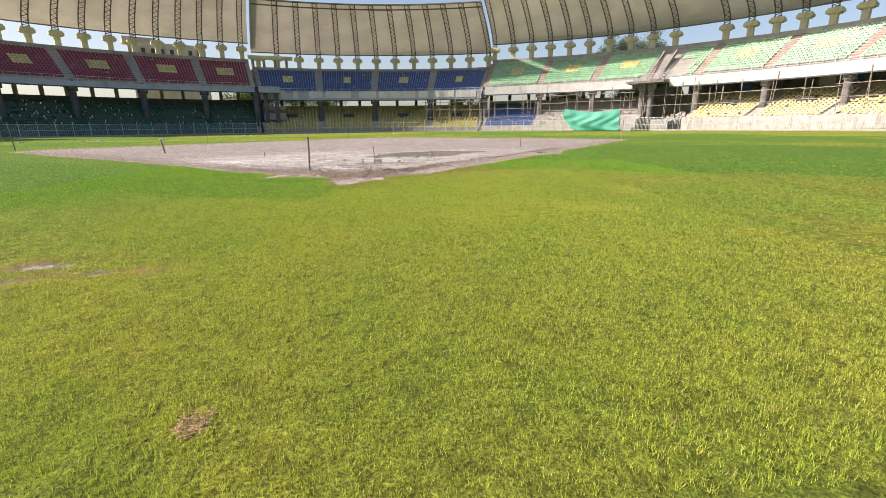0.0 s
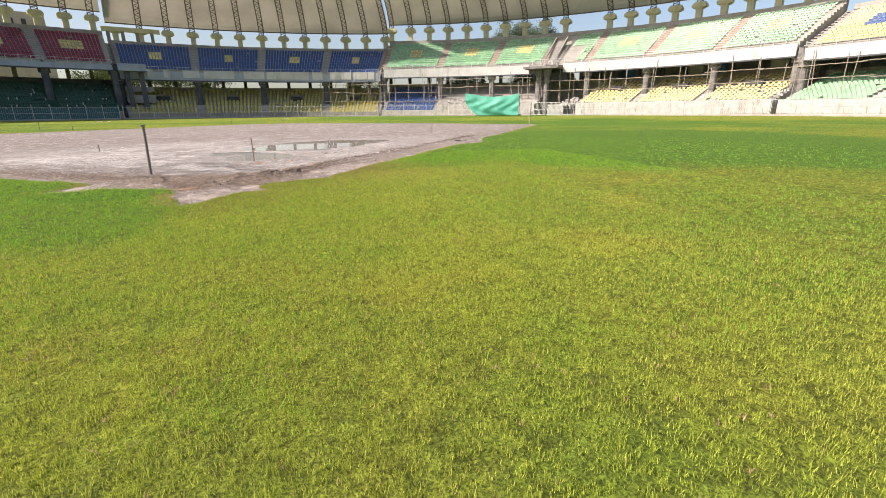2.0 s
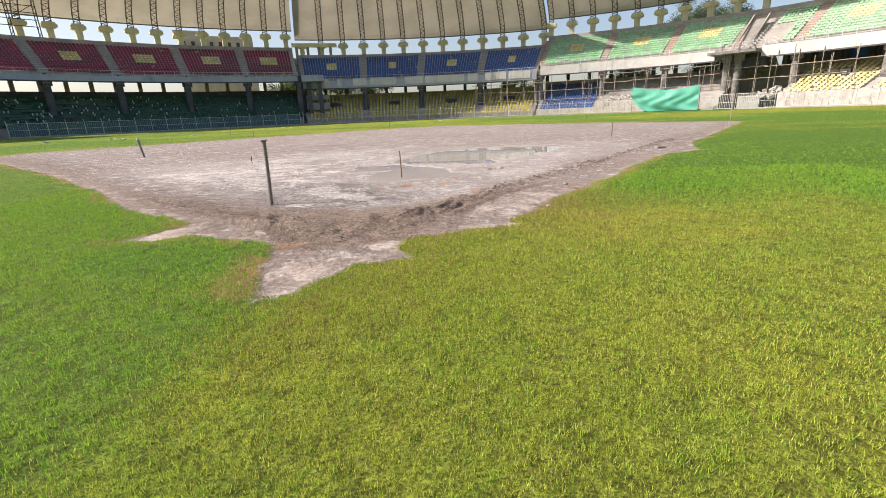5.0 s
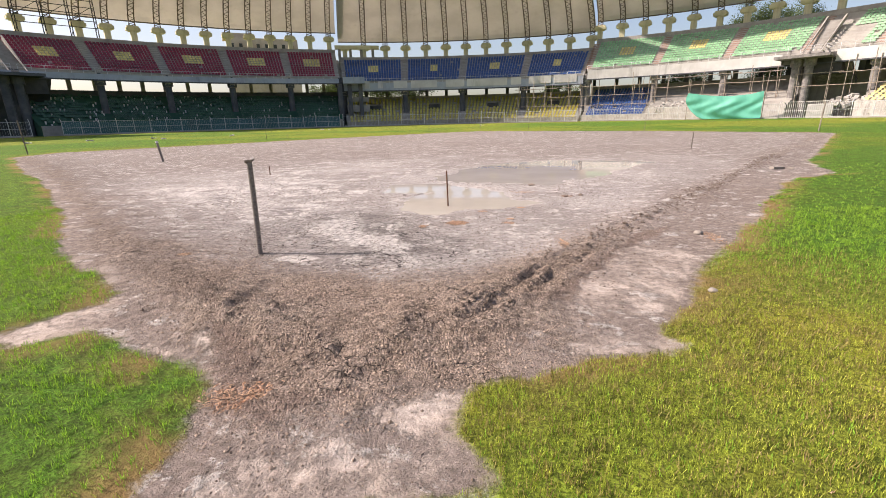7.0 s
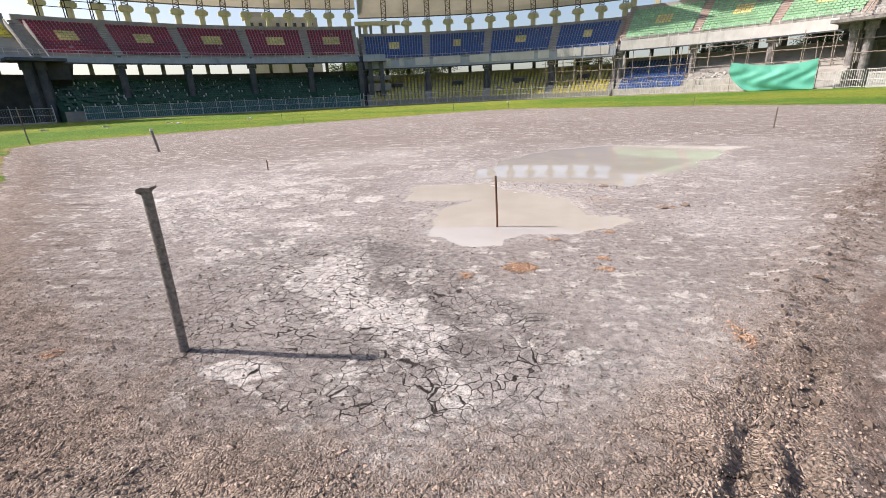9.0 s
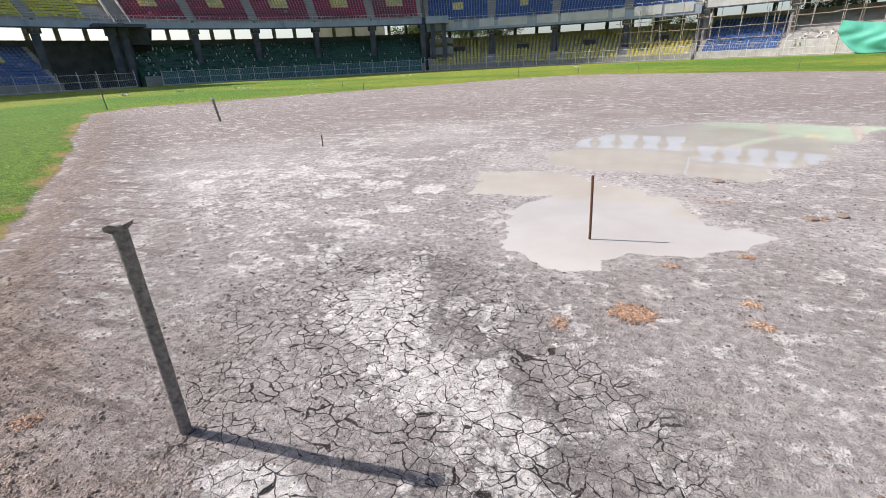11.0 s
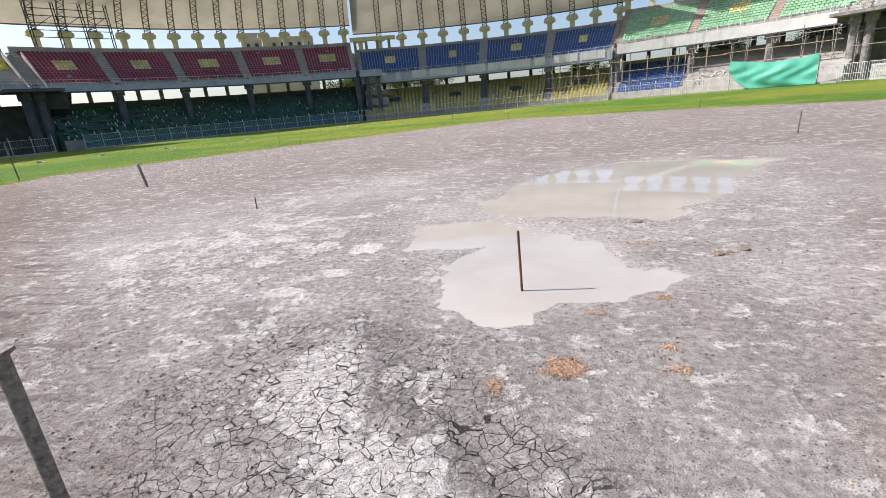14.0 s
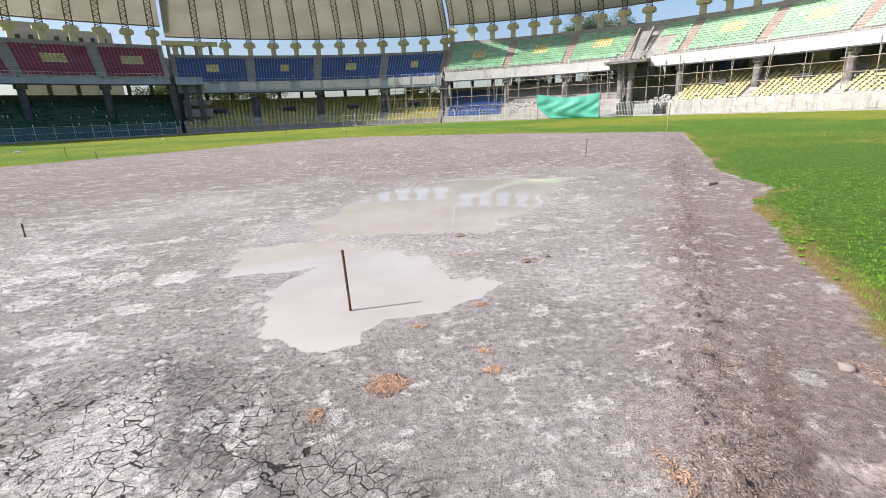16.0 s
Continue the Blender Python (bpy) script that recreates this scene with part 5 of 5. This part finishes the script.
straw_heap("straw_litter", "heap of dry broken straw and husk beside the turf", -1.42, 10.9, 0.3, 0.17, 420, 61)

# crumbs of soil over the banks
rng = np.random.default_rng(12)
v, f = [], []
cx_, cy_ = rng.uniform(-6.5, 4.5, 150000), rng.uniform(9.8, 19.0, 150000)
cz_, cd_, bk_, wt_ = ground_height(cx_, cy_)
keep = (cd_ > 0.05) & (rng.random(150000) < np.clip(0.11 + 0.38 * bk_ + 0.25 * np.clip(0.6 - cd_, 0, 1) * (cd_ < 0.6), 0, 1) * (1 - 0.8 * wt_)) & (puddle_field(cx_, cy_) < -0.1)
for x, y, z, b in zip(cx_[keep], cy_[keep], cz_[keep], bk_[keep]):
    r = float(np.clip(rng.lognormal(-5.75, 0.5), 0.0015, 0.014)) * (0.8 + 0.5 * b)
    k = len(v)
    o = rng.uniform(-0.3, 0.3, 6) * r
    v += [(x + r + o[0], y + o[1], z + r * 0.3), (x + o[2], y + r, z + r * 0.25), (x - r, y + o[3], z + r * 0.3), (x + o[4], y - r, z + r * 0.2), (x + o[5], y + o[0], z + r * 1.0), (x, y, z - r * 0.5)]
    f += [(k, k + 1, k + 4), (k + 1, k + 2, k + 4), (k + 2, k + 3, k + 4), (k + 3, k, k + 4), (k + 1, k, k + 5), (k + 2, k + 1, k + 5), (k + 3, k + 2, k + 5), (k, k + 3, k + 5)]
tagged(mesh_object("soil_crumb", v, f, CLOD), "loose brown soil crumbs over the clay banks", "soil", kind="stuff")

# dark grains of soil scattered over the dry clay
rng = np.random.default_rng(77)
n_ = 30000
gx, gy = rng.uniform(-6.0, 4.0, n_), rng.uniform(10.2, 20.0, n_)
gh, gd, gb, gw = ground_height(gx, gy)
ok = (gd > 0.3) & (puddle_field(gx, gy) < -0.08) & (rng.random(n_) < 0.35 + 0.65 * np.clip(0.5 + fractal(gx, gy, 0.8, 3, 90), 0, 1))
gx, gy, gh = gx[ok], gy[ok], gh[ok]
m_ = len(gx)
gr = np.clip(rng.lognormal(-5.35, 0.45, m_), 0.002, 0.013)
shape_ = np.array([(1, 0, 0.3), (0, 1, 0.25), (-1, 0, 0.3), (0, -1, 0.2), (0.1, 0.1, 0.95), (0, 0, -0.5)])
gv = np.stack([gx, gy, gh], -1)[:, None, :] + gr[:, None, None] * (shape_[None] + rng.uniform(-0.3, 0.3, (m_, 6, 3)))
tri_ = np.array([(0, 1, 4), (1, 2, 4), (2, 3, 4), (3, 0, 4), (1, 0, 5), (2, 1, 5), (3, 2, 5), (0, 3, 5)])
gf = (np.arange(m_)[:, None, None] * 6 + tri_[None]).reshape(-1, 3)
tagged(mesh_object("soil_grain", gv.reshape(-1, 3), gf.tolist(), CLOD_DARK), "dark soil grains scattered over the dry clay", "soil", kind="stuff")

# nuggets of crumbled soil that cover the mound and the ridge
rng = np.random.default_rng(101)
n_ = 170000
gx, gy = rng.uniform(-4.2, 2.6, n_), rng.uniform(10.5, 16.0, n_)
gh, gd, gb, gw = ground_height(gx, gy)
mound = np.clip(0.5 + signed_depth(gx, gy, CRUMBLY) / 0.8, 0, 1)
smooth_ = np.maximum.reduce([np.clip(0.5 + signed_depth(gx, gy, q) / 0.3, 0, 1) for q in DRIED_MUD])
ok = (gd > 0.05) & (rng.random(n_) < mound * (1 - smooth_) * np.clip(1.5 - np.hypot(gx + 0.6, gy - 12.2) / 3.0, 0.15, 1) * np.clip(0.55 + 0.9 * fractal(gx, gy, 1.2, 4, 95), 0.05, 1))
gx, gy, gh = gx[ok], gy[ok], gh[ok]
m_ = len(gx)
gr = np.clip(rng.lognormal(-5.35, 0.4, m_), 0.002, 0.012)
gv = np.stack([gx, gy, gh], -1)[:, None, :] + gr[:, None, None] * (shape_[None] + rng.uniform(-0.35, 0.35, (m_, 6, 3)))
gf = (np.arange(m_)[:, None, None] * 6 + tri_[None]).reshape(-1, 3)
tagged(mesh_object("soil_nugget", gv.reshape(-1, 3), gf.tolist(), NUGGET), "crumbly brown soil nuggets covering the mound", "soil", kind="stuff")

# dark hall wall behind the openings of the unfinished lower tier, with hoarding sheets
s = Soup()
s.sweep([(99.5, 0), (100.0, 0), (100.0, 12.5), (99.5, 12.5)], 46.5, 90.5, 44)
tagged(s.done("wall_hall", CONCRETE_RAW), "raw concrete hall wall behind the lower tier openings", "wall", kind="structure")
for a, b, mat, lab in ((52.6, 54.8, BLUE_SHEET, "blue hoarding sheet propped behind the lower tier"), (55.6, 56.6, WHITE_PAINT, "white board propped behind the lower tier"), (61.5, 63.0, WHITE_PAINT, "white board propped behind the lower tier"), (64.0, 65.4, BLUE_SHEET, "blue hoarding sheet propped behind the lower tier"), (70.0, 72.4, WHITE_PAINT, "white board propped behind the lower tier")):
    s = Soup()
    s.sweep([(94.3, 6.0), (94.36, 6.0), (94.36, 9.4), (94.3, 9.4)], a, b, 3)
    s.sweep([(94.4, 0.0), (94.5, 0.0), (94.5, 9.2), (94.4, 9.2)], a + 0.2, a + 0.3, 1)
    tagged(s.done("hoarding_sheet", mat), lab, "hoarding", "hoarding sheets")

# clods along the cut ridge
rng = np.random.default_rng(33)
v, f = [], []
seg = [(np.array(a), np.array(b)) for a, b in zip(RIDGE[2:], RIDGE[3:])]
for a, b in seg[:8]:
    ln = float(np.hypot(*(b - a)))
    m = int(ln * (330 if a[1] < 14 else 200))
    t = rng.random(m)
    off = rng.normal(0.02, 0.13, m)
    nx, ny = (b - a)[1] / ln, -(b - a)[0] / ln
    xs_, ys_ = a[0] + (b - a)[0] * t + nx * off, a[1] + (b - a)[1] * t + ny * off
    zs_ = ground_height(xs_, ys_)[0]
    for x, y, z in zip(xs_, ys_, zs_):
        r = float(np.clip(rng.lognormal(-4.95, 0.55), 0.003, 0.032))
        k = len(v)
        o = rng.uniform(-0.35, 0.35, 6) * r
        v += [(x + r + o[0], y + o[1], z + r * 0.3), (x + o[2], y + r, z + r * 0.25), (x - r, y + o[3], z + r * 0.3), (x + o[4], y - r, z + r * 0.2), (x + o[5], y + o[0], z + r * 1.0), (x, y, z - r * 0.5)]
        f += [(k, k + 1, k + 4), (k + 1, k + 2, k + 4), (k + 2, k + 3, k + 4), (k + 3, k, k + 4), (k + 1, k, k + 5), (k + 2, k + 1, k + 5), (k + 3, k + 2, k + 5), (k, k + 3, k + 5)]
tagged(mesh_object("ridge_clod", v, f, CLOD_DARK), "dark broken soil clods along the cut ridge", "soil", kind="stuff")

# pale litter on the turf before the stands
rng = random.Random(9)
for x, y in ((-37.0, 55.0), (-33.5, 52.0), (-30.0, 58.5), (-41.0, 51.0), (-29.0, 83.0), (-27.6, 82.5), (-44.0, 47.5), (-3.0, 92.0)):
    s = Soup()
    for _ in range(3):
        s.box(pose(rng.uniform(-0.25, 0.25), rng.uniform(-0.2, 0.2), 0.03, rng.uniform(-15, 15), rng.uniform(-15, 15), rng.uniform(0, 180)), rng.uniform(0.2, 0.5), rng.uniform(0.1, 0.25), rng.uniform(0.04, 0.12))
    ob = s.done("litter", WHITE_PAINT)
    ob.location = (x, y, 0)
    tagged(ob, "crumpled white plastic litter lying on the turf", "litter", "litter on the turf")


# broad-leaved weeds in the turf
def weed(x, y, size, seed):
    rng = random.Random(seed)
    ob = thing("weed", "low broad-leaved green weed rosette in the turf", "weed", "weeds")
    ob.location = (x, y, gz(x, y))
    for k in range(9):
        w = 2 * math.pi * k / 9 + rng.uniform(-0.3, 0.3)
        ln, wd, up = size * rng.uniform(0.6, 1.1), size * rng.uniform(0.2, 0.32), rng.uniform(0.25, 0.8)
        c, s_ = math.cos(w), math.sin(w)
        v = []
        for t, ww in ((0.0, 0.15), (0.35, 0.9), (0.7, 0.8), (1.0, 0.05)):
            h = 0.01 + ln * up * math.sin(t * 2.2) * 0.8
            v += [(c * ln * t - s_ * wd * ww, s_ * ln * t + c * wd * ww, h), (c * ln * t, s_ * ln * t, h - 0.15 * wd * ww), (c * ln * t + s_ * wd * ww, s_ * ln * t - c * wd * ww, h)]
        f = []
        for i in range(3):
            for j in range(2):
                a = i * 3 + j
                f.append((a, a + 1, a + 4, a + 3))
        mesh_object("leaf", v, f, BLADE_LUSH, ob)


wr = random.Random(3)
for k in range(11):
    weed(3.75 + k * 0.11 + wr.uniform(-0.15, 0.25), 15.9 + k * 0.16 + wr.uniform(-0.3, 0.1), wr.uniform(0.03, 0.055), 200 + k)
for k, (x, y) in enumerate(((-2.9, 2.5),)):
    weed(x, y, wr.uniform(0.025, 0.035), 300 + k)


# ---- turf blades ----
def blades(name, label, n, box, height, width, material, seed, lush, chance):
    """Leaning tapered grass blades in small tufts over a rectangle; lush picks deep green or thin turf."""
    rng = np.random.default_rng(seed)
    x0, x1, y0, y1 = box
    tufts = n // 6
    x, y = (np.repeat(rng.uniform(a, b, tufts), 6) + rng.normal(0, 2.2 * width, tufts * 6) for a, b in ((x0, x1), (y0, y1)))
    n = tufts * 6
    z, cd, _, _ = ground_height(x, y)
    edge = cd
    lv = lushness(x, y)
    want = lv if lush else 1 - lv
    keep = (edge < 0.02 - 0.2 * rng.random(n) ** 2) & (rng.random(n) < want) & (rng.random(n) < chance(x, y))
    x, y, z, lv = x[keep], y[keep], z[keep], lv[keep]
    m = len(x)
    h = height * rng.uniform(0.5, 1.1, m) * (1 + 0.35 * fractal(x, y, 1.5, 3, 91))
    w = width * rng.uniform(0.7, 1.3, m)
    a, tilt = rng.uniform(0, 2 * np.pi, m), rng.uniform(0, 2 * np.pi, m)
    lean = h * rng.uniform(0.05, 0.65, m)
    ux, uy = np.cos(a) * w / 2, np.sin(a) * w / 2
    lx, ly = np.cos(tilt) * lean, np.sin(tilt) * lean
    co = np.empty((m, 4, 3), np.float32)
    co[:, 0] = np.stack([x - ux, y - uy, z - 0.004], -1)
    co[:, 1] = np.stack([x + ux, y + uy, z - 0.004], -1)
    co[:, 2] = np.stack([x + ux * 0.3 + lx, y + uy * 0.3 + ly, z + h], -1)
    co[:, 3] = np.stack([x - ux * 0.3 + lx, y - uy * 0.3 + ly, z + h * 0.97], -1)
    me = bpy.data.meshes.new(name)
    me.vertices.add(m * 4)
    me.vertices.foreach_set("co", co.ravel())
    me.loops.add(m * 4)
    me.loops.foreach_set("vertex_index", np.arange(m * 4, dtype=np.int32))
    me.polygons.add(m)
    me.polygons.foreach_set("loop_start", np.arange(m, dtype=np.int32) * 4)
    me.update(calc_edges=True)
    me.materials.append(material)
    return tagged(new(name, me), label, "grass", kind="stuff")


def near_walk(x, y):
    """Denser along the strip that is walked."""
    d = seg_distance(x, y, [(0.5, -1.0), (0.7, 4.0), (-0.2, 9.0)])
    return np.clip(1.4 - d / 3.6, 0.25, 1)


def further_out(x, y):
    """Thinning with the distance from the walked strip."""
    d = seg_distance(x, y, [(0.5, -1.0), (0.7, 4.0), (-0.2, 9.0)])
    return np.clip((d - 2) / 3, 0, 1) * np.clip(1.3 - d / 15, 0, 1)


blades("turf_grass", "short yellow-green sports turf", 950000, (-3.8, 5.0, 0.2, 12.4), 0.027, 0.0030, BLADE, 1, False, near_walk)
blades("turf_grass", "deep green longer turf beside the clay", 360000, (-8, 8, 4.0, 16), 0.044, 0.0042, BLADE_LUSH, 2, True, lambda x, y: 0.9 + 0 * x)
blades("turf_grass", "yellow-green turf further out", 260000, (-18, 18, 0.0, 22), 0.022, 0.005, BLADE, 3, False, further_out)
blades("turf_grass", "deep green turf further out", 240000, (-18, 18, 4.0, 22), 0.03, 0.007, BLADE_LUSH, 4, True, further_out)
blades("straw_grass", "scattered dry straw-coloured blades in the turf", 26000, (-7, 8, 0.0, 15), 0.028, 0.005, STRAW, 5, False, lambda x, y: np.clip(0.3 + 1.2 * fractal(x, y, 0.7, 3, 70), 0.05, 1))
blades("dry_turf", "dry olive-brown turf along the clay's edge", 230000, (-1.5, 5.0, 8.5, 16), 0.036, 0.0048, DRY_BLADE, 6, False, lambda x, y: np.exp(np.clip(clay_depth(x, y) + 0.15, -9, 0) / 0.75) * np.clip(14.3 - y, 0, 1))
